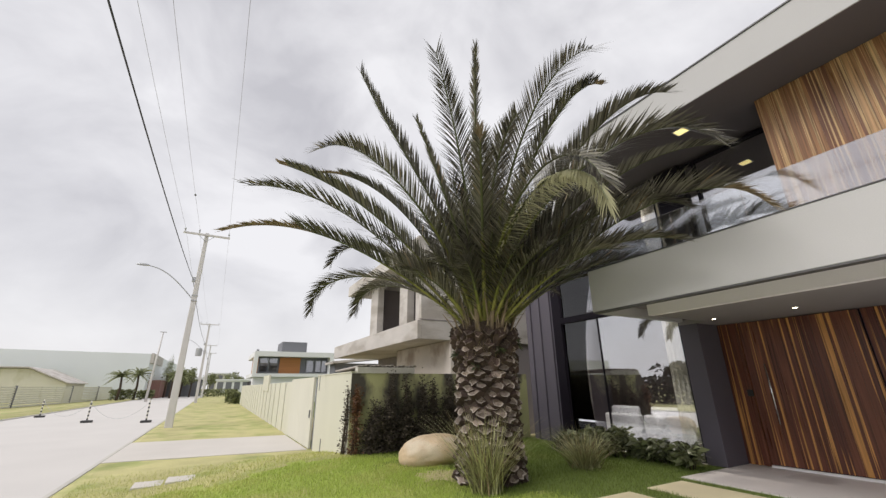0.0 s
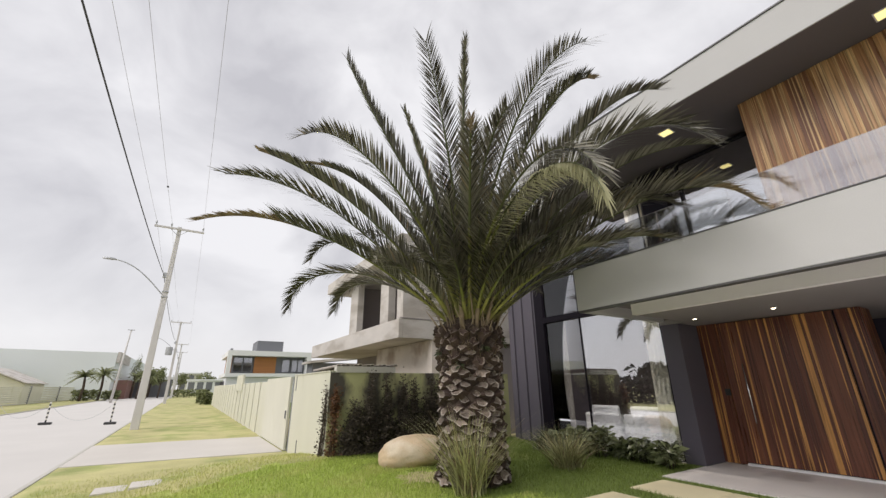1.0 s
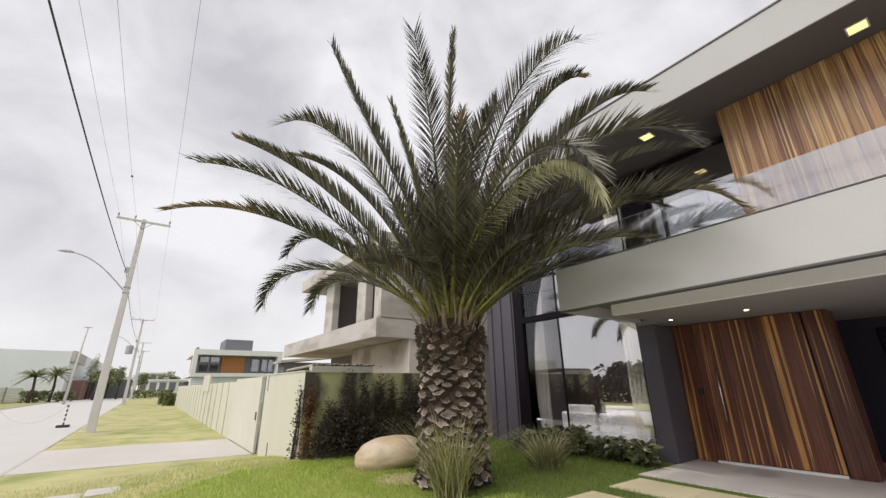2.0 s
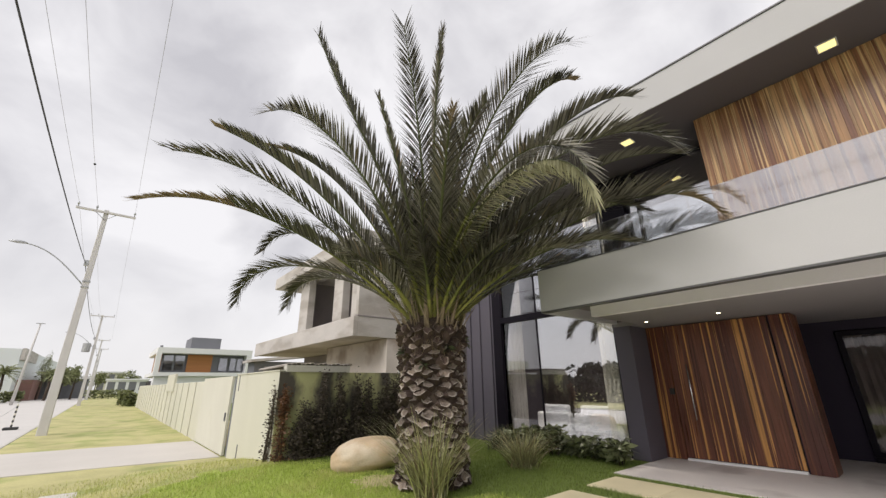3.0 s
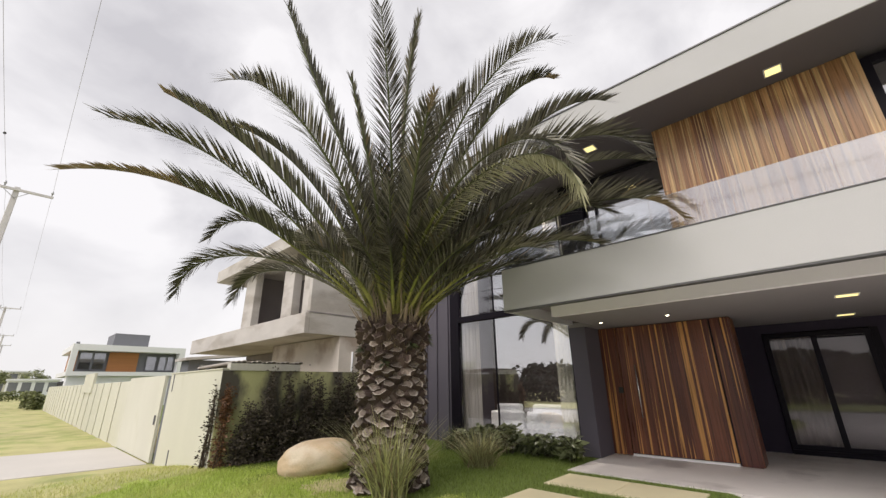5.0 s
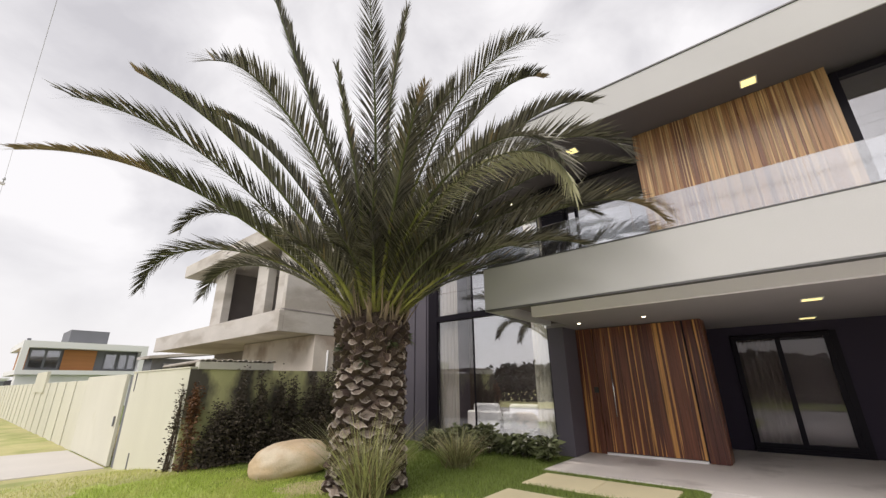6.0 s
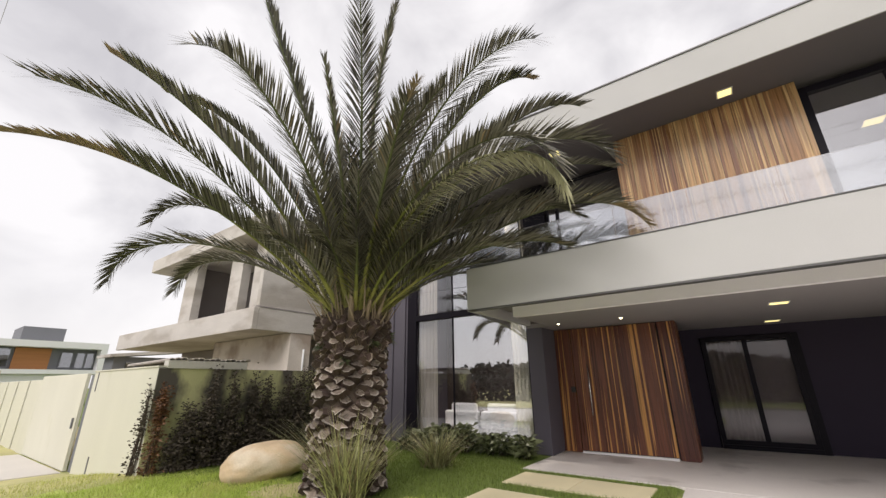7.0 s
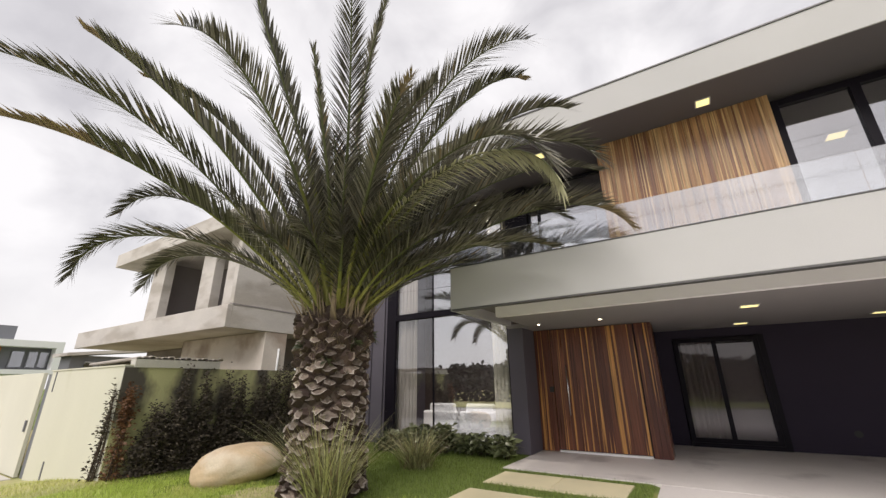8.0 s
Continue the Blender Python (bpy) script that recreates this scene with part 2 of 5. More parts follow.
M = {
    # lawn darker by the house, paler by the street: shade painted into both
    "grass": mat("lawn", (0.15, 0.2, 0.045), 0.9, 0.2, 0.8, 30, 0.6, second=(0.33, 0.31, 0.11), patch=0.2, patch_scale=0.5, distance=0.02),
    "sward": mat("lit_pale_lawn", (0.33, 0.4, 0.085), 0.9, 0.16, 0.8, 30, 0.6, second=(0.42, 0.4, 0.15), patch=0.3, patch_scale=0.7, distance=0.02),
    "verge": mat("dry_verge", (0.44, 0.41, 0.19), 0.9, 0.22, 0.9, 20, 0.6, second=(0.3, 0.33, 0.11), patch=0.4, patch_scale=0.8, distance=0.02),
    "blade_dry": leafy("dry_grass_blade", (0.43, 0.45, 0.13), 0.7, 0.3, 0.2),
    "blade_lit_pale": leafy("lit_pale_grass_blade", (0.36, 0.45, 0.085), 0.6, 0.35, 0.3),
    "blade": leafy("grass_blade", (0.175, 0.235, 0.05), 0.6, 0.45, 0.3),
    "road": mat("pale_paving", (0.56, 0.54, 0.515), 0.85, 0.05, 0.35, 25, 0.2),
    "kerb": mat("kerb_concrete", (0.5, 0.485, 0.44), 0.85, 0.1, 1.0, 30, 0.3),
    "drive": mat("drive_concrete", (0.55, 0.52, 0.48), 0.85, 0.07, 0.6, 30, 0.2),
    "porch": mat("porch_concrete", (0.7, 0.655, 0.63), 0.5, 0.08, 1.1, 35, 0.15, second=(0.5, 0.46, 0.44), patch=0.15, patch_scale=0.9),
    "paver": mat("sand_paver", (0.62, 0.55, 0.36), 0.8, 0.06, 2.0, 60, 0.2, per_piece=0.1),
    "render": mat("grey_render", (0.485, 0.482, 0.475), 0.85, 0.055, 0.7, 70, 0.12),
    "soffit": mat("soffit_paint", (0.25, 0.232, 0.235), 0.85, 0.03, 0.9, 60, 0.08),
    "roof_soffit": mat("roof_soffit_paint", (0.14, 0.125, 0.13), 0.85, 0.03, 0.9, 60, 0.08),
    "flash": mat("dark_flashing", (0.12, 0.12, 0.12), 0.5, 0.05, 3, 50, 0.05, metal=0.4),
    "charcoal": mat("charcoal_paint", (0.042, 0.034, 0.053), 0.8, 0.06, 1.2, 60, 0.1, spec=0.2),
    "column": mat("column_paint", (0.1, 0.09, 0.112), 0.75, 0.05, 1.2, 60, 0.1),
    "frame": mat("black_aluminium", (0.011, 0.009, 0.014), 0.45, 0.05, 4, 60, 0.03, spec=0.12),
    "steel": mat("brushed_steel", (0.7, 0.7, 0.7), 0.25, 0.05, 6, 80, 0.05, metal=1.0),
    "wood": wood("varnished_board", [(0, (0.2, 0.09, 0.05)), (0.14, (0.3, 0.15, 0.072)), (0.36, (0.42, 0.235, 0.108)), (0.58, (0.35, 0.18, 0.08)), (0.74, (0.48, 0.29, 0.135)), (0.9, (0.25, 0.115, 0.06))],
                 0.34, (0.62, 0.42, 0.2), (0.535, 0.575), 26.0),
    "door_wood": wood("dark_door_board", [(0, (0.135, 0.046, 0.028)), (0.3, (0.095, 0.03, 0.022)), (0.55, (0.16, 0.056, 0.032)), (0.8, (0.19, 0.07, 0.036)), (0.9, (0.11, 0.036, 0.025))],
                      0.33, (0.6, 0.3, 0.09), (0.58, 0.615), 14.0),
    "glass": glass("coated_glass", 0.31, (0.96, 0.97, 0.98), 0.01),
    "dim_glass": glass("tinted_glass", 0.0, (0.8, 0.78, 0.79), 0.01),
    "far_glass": glass("far_glass", 0.16, (0.8, 0.82, 0.85), 0.02),
    "bay_glass": glass("bay_glass", 0.02, (0.95, 0.95, 0.95), 0.01),
    "rail_glass": glass("rail_glass", 0.34, (0.9, 0.92, 0.93), 0.07),
    "curtain": mat("linen_curtain", (0.4, 0.37, 0.335), 0.9, 0.06, 3, 90, 0.2),
    # cream cloth with its daylight put into the colour, far above the linen
    "lit_cream_curtain": mat("lit_cream_curtain", (0.86, 0.82, 0.7), 0.9, 0.06, 3, 90, 0.2),
    "sofa": mat("white_upholstery", (0.92, 0.925, 0.94), 0.9, 0.03, 2, 120, 0.2),
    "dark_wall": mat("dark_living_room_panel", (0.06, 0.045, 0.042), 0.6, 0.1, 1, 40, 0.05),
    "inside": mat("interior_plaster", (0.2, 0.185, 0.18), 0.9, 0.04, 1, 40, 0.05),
    "blind": mat("grey_blind_cloth", (0.34, 0.32, 0.32), 0.9, 0.04, 2, 120, 0.1),
    "lamp": glow("warm_lamp", (1.0, 0.84, 0.34), 1.25),
    "spot": glow("warm_spot", (1.0, 0.86, 0.6), 9.0),
    "wall": mat("cream_wall_paint", (0.6, 0.59, 0.495), 0.9, 0.05, 0.8, 40, 0.15, second=(0.5, 0.49, 0.36), patch=0.12, patch_scale=0.5, stretch=(1, 1, 0.5)),
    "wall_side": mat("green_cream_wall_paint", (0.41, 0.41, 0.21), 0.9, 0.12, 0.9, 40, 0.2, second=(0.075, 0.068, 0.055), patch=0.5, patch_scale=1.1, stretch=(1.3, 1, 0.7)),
    "concrete": mat("raw_concrete", (0.54, 0.51, 0.475), 0.9, 0.12, 1.3, 30, 0.5, second=(0.41, 0.375, 0.335), patch=0.42, patch_scale=0.9, stretch=(0.6, 0.6, 1.6)),
    "concrete_low": mat("stained_concrete", (0.66, 0.6, 0.54), 0.9, 0.1, 1.1, 30, 0.3, second=(0.42, 0.34, 0.28), patch=0.4, patch_scale=0.8),
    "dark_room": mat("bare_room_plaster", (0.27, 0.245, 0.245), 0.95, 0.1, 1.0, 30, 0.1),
    "tile": mat("weathered_roof_tile", (0.42, 0.38, 0.34), 0.9, 0.2, 3, 30, 0.4, per_piece=0.2),
    "beam": mat("beam_paint", (0.85, 0.83, 0.84), 0.8, 0.04, 0.7, 60, 0.1),
    "white": mat("white_paint", (0.72, 0.73, 0.73), 0.8, 0.03, 0.5, 30, 0.05),
    "hall": mat("pale_cladding", (0.7, 0.74, 0.74), 0.7, 0.03, 0.15, 6, 0.05),
    "orange": mat("orange_timber", (0.38, 0.16, 0.05), 0.6, 0.15, 1, 20, 0.1, stretch=(0.2, 0.2, 4)),
    "slate": mat("slate_grey_cladding", (0.16, 0.165, 0.18), 0.7, 0.05, 1, 20, 0.1),
    "pole": mat("pole_concrete", (0.58, 0.565, 0.55), 0.9, 0.07, 1.2, 30, 0.2),
    "zinc": mat("galvanised_metal", (0.42, 0.43, 0.44), 0.5, 0.08, 3, 40, 0.1, metal=0.6),
    "cable": mat("black_cable", (0.05, 0.05, 0.055), 0.7, 0.05, 3, 40, 0.0),
    "wire": mat("aluminium_wire", (0.42, 0.42, 0.44), 0.6, 0.05, 3, 40, 0.0, metal=0.3),
    "rock": mat("sandstone_boulder", (0.55, 0.42, 0.27), 0.85, 0.14, 2.2, 35, 0.5, second=(0.62, 0.53, 0.4), patch=0.4, patch_scale=1.6, distance=0.01),
    "soil": mat("dry_soil", (0.44, 0.38, 0.2), 0.95, 0.2, 4, 40, 0.5),
    "bark": mat("palm_bark", (0.075, 0.055, 0.042), 0.95, 0.3, 6, 50, 0.8, distance=0.02),
    "boot": mat("leaf_base_side", (0.075, 0.05, 0.04), 0.9, 0.3, 6, 45, 0.7, per_piece=0.6, distance=0.01),
    "boot_mid": mat("leaf_base_hollow", (0.2, 0.16, 0.13), 0.9, 0.5, 16, 70, 0.8, per_piece=0.9, distance=0.01),
    "boot_cut": mat("leaf_base_cut", (0.335, 0.292, 0.25), 0.85, 0.4, 14, 60, 0.8, per_piece=0.9, distance=0.01),
    "frond": leafy("palm_leaflet", (0.128, 0.12, 0.092), 0.3, 0.8, 0.16, 0.35),
    "frond_pale": leafy("palm_leaflet_underside", (0.42, 0.41, 0.25), 0.5, 0.2, 0.3),
    "frond_dry": leafy("dry_palm_leaflet", (0.25, 0.19, 0.11), 0.7, 0.35, 0.2),
    "rachis_mid": mat("middle_frond_stem", (0.17, 0.185, 0.045), 0.5, 0.2, 3, 30, 0.1),
    "rachis_green": mat("upper_frond_stem", (0.09, 0.105, 0.04), 0.5, 0.2, 3, 30, 0.1),
    "rachis": mat("frond_stem", (0.27, 0.265, 0.08), 0.5, 0.2, 3, 30, 0.1),
    "rachis_dry": mat("dry_frond_stem", (0.26, 0.2, 0.135), 0.8, 0.2, 6, 30, 0.2),
    "hedge": leafy("dark_hedge_leaf", (0.07, 0.058, 0.042), 0.95, 0.5, 0.1),
    "hedge_red": leafy("bronze_hedge_leaf", (0.13, 0.06, 0.025), 0.6, 0.5, 0.2),
    "twig": mat("twig_bark", (0.07, 0.05, 0.035), 0.9, 0.2, 5, 40, 0.2),
    "tuft": leafy("grey_green_blade", (0.38, 0.375, 0.19), 0.5, 0.55, 0.2),
    "tuft_dark": leafy("dark_green_blade", (0.07, 0.085, 0.04), 0.5, 0.4, 0.2),
    "bush": leafy("glossy_bed_leaf", (0.145, 0.165, 0.08), 0.35, 0.65, 0.2),
    "tree": leafy("tree_leaf", (0.2, 0.22, 0.1), 0.7, 0.5, 0.2),
    "far_tree": leafy("distant_tree_leaf", (0.03, 0.035, 0.025), 0.8, 0.4, 0.1),
    "black": mat("black_plastic", (0.03, 0.03, 0.03), 0.5, 0.05, 4, 40, 0.05),
    "yellow": mat("white_post_band", (0.7, 0.68, 0.6), 0.6, 0.05, 4, 40, 0.05),
    "maroon": mat("maroon_render", (0.24, 0.13, 0.11), 0.85, 0.08, 1, 30, 0.1),
}


# ---- mesh tools ----
def box(bm, x0, x1, y0, y1, z0, z1, bevel=0.0):
    r = bmesh.ops.create_cube(bm, size=1.0)
    vs = r["verts"]
    bmesh.ops.scale(bm, verts=vs, vec=(abs(x1 - x0), abs(y1 - y0), abs(z1 - z0)))
    bmesh.ops.translate(bm, verts=vs, vec=((x0 + x1) / 2, (y0 + y1) / 2, (z0 + z1) / 2))
    if bevel:
        es = list({e for v in vs for e in v.link_edges})
        bmesh.ops.bevel(bm, geom=es, offset=bevel, segments=1, affect="EDGES")
    return bm


def boxes(*rows, bevel=0.0):
    bm = bmesh.new()
    for r in rows:
        box(bm, *r, bevel=bevel)
    return bm


def tube(bm, points, radii, sides=8, cap=True):
    """A round bar along points; radii is one number or one a point."""
    pts = [Vector(p) for p in points]
    if isinstance(radii, (int, float)):
        radii = [radii] * len(pts)
    rings = []
    side = None
    for i, p in enumerate(pts):
        d = (pts[min(i + 1, len(pts) - 1)] - pts[max(i - 1, 0)]).normalized()
        if side is None:
            side = d.cross(Vector((0, 0, 1)) if abs(d.z) < 0.9 else Vector((0, 1, 0))).normalized()
        side = (side - d * side.dot(d)).normalized()
        up = d.cross(side)
        rings.append([bm.verts.new(p + radii[i] * (math.cos(a) * side + math.sin(a) * up))
                      for a in (2 * math.pi * k / sides for k in range(sides))])
    for a, b in zip(rings, rings[1:]):
        for k in range(sides):
            f = bm.faces.new((a[k], a[(k + 1) % sides], b[(k + 1) % sides], b[k]))
            f.smooth = True
    if cap and sides > 2:
        bm.faces.new(rings[0][::-1])
        bm.faces.new(rings[-1])
    return bm


def mesh_of(name, bm, *mats):
    bmesh.ops.recalc_face_normals(bm, faces=bm.faces[:]) if len(bm.faces) < 5000 else None
    me = bpy.data.meshes.new(name)
    bm.to_mesh(me)
    bm.free()
    for m in mats:
        me.materials.append(m)
    return me


def raw_mesh(name, verts, faces, *mats, slots=None):
    me = bpy.data.meshes.new(name)
    me.from_pydata(verts, [], faces)
    for m in mats:
        me.materials.append(m)
    if slots is not None:
        me.polygons.foreach_set("material_index", slots)
    me.update()
    return me


def part(name, bm, material, parent, label=""):
    ob = new(name, bm if isinstance(bm, bpy.types.Mesh) else mesh_of(name, bm, material))
    ob.parent = parent
    ob.matrix_parent_inverse = parent.matrix_world.inverted() if parent.type == "EMPTY" else Matrix()
    return tagged(ob, label)


def thing(name, at, label, category, group="", kind=""):
    """An Empty at the base of a thing."""
    ob = new(name)
    ob.location = at
    ob.matrix_world = Matrix.Translation(at)
    return tagged(ob, label, category, group, kind)


def solo(name, bm, material, label, category, group="", kind=""):
    ob = new(name, bm if isinstance(bm, bpy.types.Mesh) else mesh_of(name, bm, material))
    return tagged(ob, label, category, group, kind)


# ---- ground, road, paving ----
def smooth(v, a, b):
    t = min(1.0, max(0.0, (v - a) / (b - a)))
    return t * t * (3 - 2 * t)


def level(x, y):
    """Height of the lawn: level by the house, falling to the verge."""
    near = smooth(x, -2.0, 3.0) * (1 - smooth(y, 10.6, 15.5))
    z = -0.44 + 0.405 * near + 0.02 * smooth(x, 4.0, 6.5)
    if y < 2.21 and x > -2.4:
        z = -0.10 - 0.043 * max(0.0, 7.6 - x)
    if x < -2.46:
        z = -0.62
    if x < -13.0:
        z = -0.46
    return z + 0.012 * noise.noise(Vector((x * 0.8, y * 0.8, 0)))


xs = sorted({-900, -400, -200, -100, -60, -40, -25, -18, -13.05, -12.95, -8, -5, -2.5, -2.44, 30, 45, 70, 120, 250, 500, 900} | {round(-2.2 + 0.4 * k, 2) for k in range(61)})
ys = sorted({-900, -300, -120, -50, -20, -10, 24, 30, 40, 55, 75, 100, 140, 200, 300, 500, 900} | {round(-4 + 0.4 * k, 2) for k in range(66)})
verts = [(x, y, level(x, y)) for y in ys for x in xs]
nx = len(xs)
faces = [(j * nx + i, j * nx + i + 1, (j + 1) * nx + i + 1, (j + 1) * nx + i) for j in range(len(ys) - 1) for i in range(nx - 1)]


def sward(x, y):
    """Ground colour there: 0 lush lawn with house and palm shade put in, 1 dry verge, 2 pale lit lawn, 3 bare soil."""
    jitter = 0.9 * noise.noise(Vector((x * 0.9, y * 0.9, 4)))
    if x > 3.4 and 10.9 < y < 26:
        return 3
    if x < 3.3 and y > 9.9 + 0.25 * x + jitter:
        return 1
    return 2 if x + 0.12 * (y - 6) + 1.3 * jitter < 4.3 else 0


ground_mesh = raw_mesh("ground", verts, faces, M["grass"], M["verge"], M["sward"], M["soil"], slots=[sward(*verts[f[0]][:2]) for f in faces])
for p in ground_mesh.polygons:
    p.use_smooth = True
solo("ground", ground_mesh, None, "mown green lawn with dry yellowish patches", "lawn", kind="structure")

solo("road", boxes((-12.9, -2.6, -60, 400, -0.7, -0.52)), M["road"], "wide pale paved street between grass verges", "road", kind="structure")
kerb = thing("kerb", (-2.5, 20, -0.52), "low weathered concrete kerb along the street", "kerb", kind="structure")
stone = mesh_of("kerb_stone", box(bmesh.new(), -0.06, 0.06, -0.495, 0.495, -0.2, 0.08, bevel=0.012), M["kerb"])
for k in range(60):
    o = part("kerb_stone", stone, None, kerb)
    o.location = (-2.49, 4 + k, -0.5)
solo("far_kerb", boxes((-13.05, -12.9, -60, 400, -0.7, -0.44)), M["kerb"], "pale concrete kerb on the far side of the street", "kerb", kind="structure")

bm = bmesh.new()
vs = [bm.verts.new(p) for p in ((-2.42, 15.8, -0.47), (3.15, 15.2, -0.47), (3.15, 20.1, -0.47), (-2.42, 20.8, -0.47))]
bm.faces.new(vs)
ext = bmesh.ops.extrude_face_region(bm, geom=bm.faces[:])
bmesh.ops.translate(bm, verts=[g for g in ext["geom"] if isinstance(g, bmesh.types.BMVert)], vec=(0, 0, 0.05))
solo("neighbour_driveway", bm, M["drive"], "pale concrete driveway crossing the verge to the gate", "driveway", kind="structure")

for k, (x, y) in enumerate(((-0.85, 11.6), (-0.25, 11.5))):
    solo("stepping_slab", box(bmesh.new(), x - 0.27, x + 0.27, y - 0.3, y + 0.3, level(x, y) - 0.05, level(x, y) + 0.03, bevel=0.01), M["drive"],
         "pale concrete slab sunk flush into the lawn", "paving slab", "slabs in the verge")

# porch floor and the drive in front of it
solo("porch_floor", boxes((7.6, 12.25, -6.0, 4.95, -0.25, 0.0)), M["porch"], "smooth greyish concrete porch floor", "floor", kind="structure")
bm = bmesh.new()
vs = [bm.verts.new(p) for p in ((7.596, -6.0, -0.004), (7.596, 2.25, -0.004), (-2.4, 2.25, -0.43), (-2.4, -6.0, -0.43))]
bm.faces.new(vs)
ext = bmesh.ops.extrude_face_region(bm, geom=bm.faces[:])
bmesh.ops.translate(bm, verts=[g for g in ext["geom"] if isinstance(g, bmesh.types.BMVert)], vec=(0, 0, -0.2))
solo("house_drive", bm, M["porch"], "smooth concrete drive rising to the porch", "driveway", kind="structure")

paver = mesh_of("paving_slab", box(bmesh.new(), -0.46, 0.46, -0.54, 0.54, -0.06, 0.0, bevel=0.008), M["paver"])
for x in (6.85, 5.5, 4.15):
    for y in (3.14, 4.23):
        o = solo("garden_paver", paver, None, "sand-coloured rectangular stone paver set in the lawn", "paver", "pavers across the lawn")
        o.location = (x, y, 0.004 if x > 6 else 0.0)

# ---- the house ----
house = thing("house", (9.5, 3.0, 0.0), "modern two-storey house in grey render, dark glass and varnished wood", "house")
SOUTH = -6.0

# lower walls
part("wall", boxes((12.25, 12.45, SOUTH, 0.0, 0, 2.8), (12.25, 12.45, 1.94, 5.4, 0, 2.8), (12.25, 12.45, 0.0, 1.94, 2.58, 2.8)), M["charcoal"], house, "charcoal-painted porch back wall")
part("column", boxes((9.1, 12.25, 4.93, 5.32, 0, 2.8), bevel=0.006), M["column"], house, "mauve-grey painted wall end beside the entrance")
part("side_wall", boxes((9.25, 16.0, 10.25, 10.5, -0.1, 6.5)), M["column"], house)
ribs = [(9.12, 9.25, 9.2, 10.5, -0.1, 6.5)] + [(9.06, 9.118, y, y + 0.2, -0.1, 6.5) for y in (9.3, 9.78, 10.22)]
part("ribbed_wall", boxes(*ribs), M["column"], house, "grey wall with broad vertical ribs")
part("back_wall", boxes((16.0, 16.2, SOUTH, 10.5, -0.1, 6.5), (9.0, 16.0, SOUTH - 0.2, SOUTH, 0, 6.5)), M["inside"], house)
part("room_floor", boxes((9.2, 16.0, 5.32, 10.25, -0.15, -0.01), (12.45, 16.0, SOUTH, 5.3, -0.15, -0.01)), M["porch"], house)
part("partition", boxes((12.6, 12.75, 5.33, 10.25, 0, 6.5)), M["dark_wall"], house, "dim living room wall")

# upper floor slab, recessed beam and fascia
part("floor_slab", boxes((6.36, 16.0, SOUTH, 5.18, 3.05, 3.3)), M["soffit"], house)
part("fascia", boxes((6.2, 6.355, SOUTH, 5.2, 2.86, 3.655), bevel=0.006), M["render"], house, "long grey rendered balcony fascia")
part("fascia_return", boxes((6.36, 9.05, 5.185, 5.3, 2.86, 3.3)), M["render"], house)
part("fascia_cap", boxes((6.19, 6.37, SOUTH, 5.21, 3.658, 3.672)), M["flash"], house, "thin dark metal capping")
# thin dark strip along the fascia's underside
part("drip_edge", boxes((6.2, 6.352, SOUTH, 5.19, 2.835, 2.858)), M["flash"], house)
part("beam", boxes((7.15, 7.3, SOUTH, 4.72, 2.795, 3.048)), M["beam"], house, "recessed pale edge beam above the porch")
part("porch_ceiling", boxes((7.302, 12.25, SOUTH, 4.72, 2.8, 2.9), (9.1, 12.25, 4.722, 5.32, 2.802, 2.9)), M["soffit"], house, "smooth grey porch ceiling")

# roof
part("roof_fascia", boxes((7.1, 7.128, SOUTH, 7.4, 6.545, 7.22), bevel=0.004), M["render"], house, "deep grey roof fascia")
part("roof_cap", boxes((7.08, 7.3, SOUTH, 7.42, 7.223, 7.25)), M["flash"], house, "thin dark metal capping")
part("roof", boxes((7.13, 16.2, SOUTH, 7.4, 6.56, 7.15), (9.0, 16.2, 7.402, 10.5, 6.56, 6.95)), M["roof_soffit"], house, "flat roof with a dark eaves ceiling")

# upper walls behind the cladding
part("upper_wall", boxes((8.24, 9.6, -0.56, 2.5, 3.3, 6.56)), M["charcoal"], house)
part("upper_pier", boxes((9.0, 9.3, 4.55, 5.15, 3.3, 6.5)), M["frame"], house, "black pier between upper windows")
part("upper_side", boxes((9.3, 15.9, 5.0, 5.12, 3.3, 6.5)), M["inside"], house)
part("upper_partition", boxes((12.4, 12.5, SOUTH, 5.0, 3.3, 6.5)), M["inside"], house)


def boards(parent, material, x, y0, y1, z0, z1, seed, thin=0.03, wide=0.11, axis="y"):
    """Upright boards of uneven width, side by side, each its own piece."""
    rnd = random.Random(seed)
    shapes = []
    for w in (thin, (thin + wide) / 2, wide, thin * 1.5, thin * 2.1):
        lift = 0.003 * len(shapes)
        b = box(bmesh.new(), -0.02 - lift, 0.02, -w / 2 + 0.0006, w / 2 - 0.0006, 0, z1 - z0, bevel=0.0016)
        shapes.append((w, mesh_of("board", b, material)))
    y = y0
    while y < y1 - 0.02:
        w, me = rnd.choice(shapes)
        if y + w > y1:
            w, me = shapes[0]
        o = part("board", me, None, parent)
        if axis == "y":
            o.location = (x, y + w / 2, z0)
        else:
            o.location, o.rotation_euler = (y + w / 2, x, z0), (0, 0, radians(90))
        y += w


cladding = part("cladding", boxes((8.215, 8.238, -0.56, 2.5, 3.32, 6.55)), M["frame"], house, "upright varnished boards in mixed golden and dark brown")
boards(cladding, M["wood"], 8.19, -0.56, 2.5, 3.32, 6.55, 5, 0.035, 0.11)

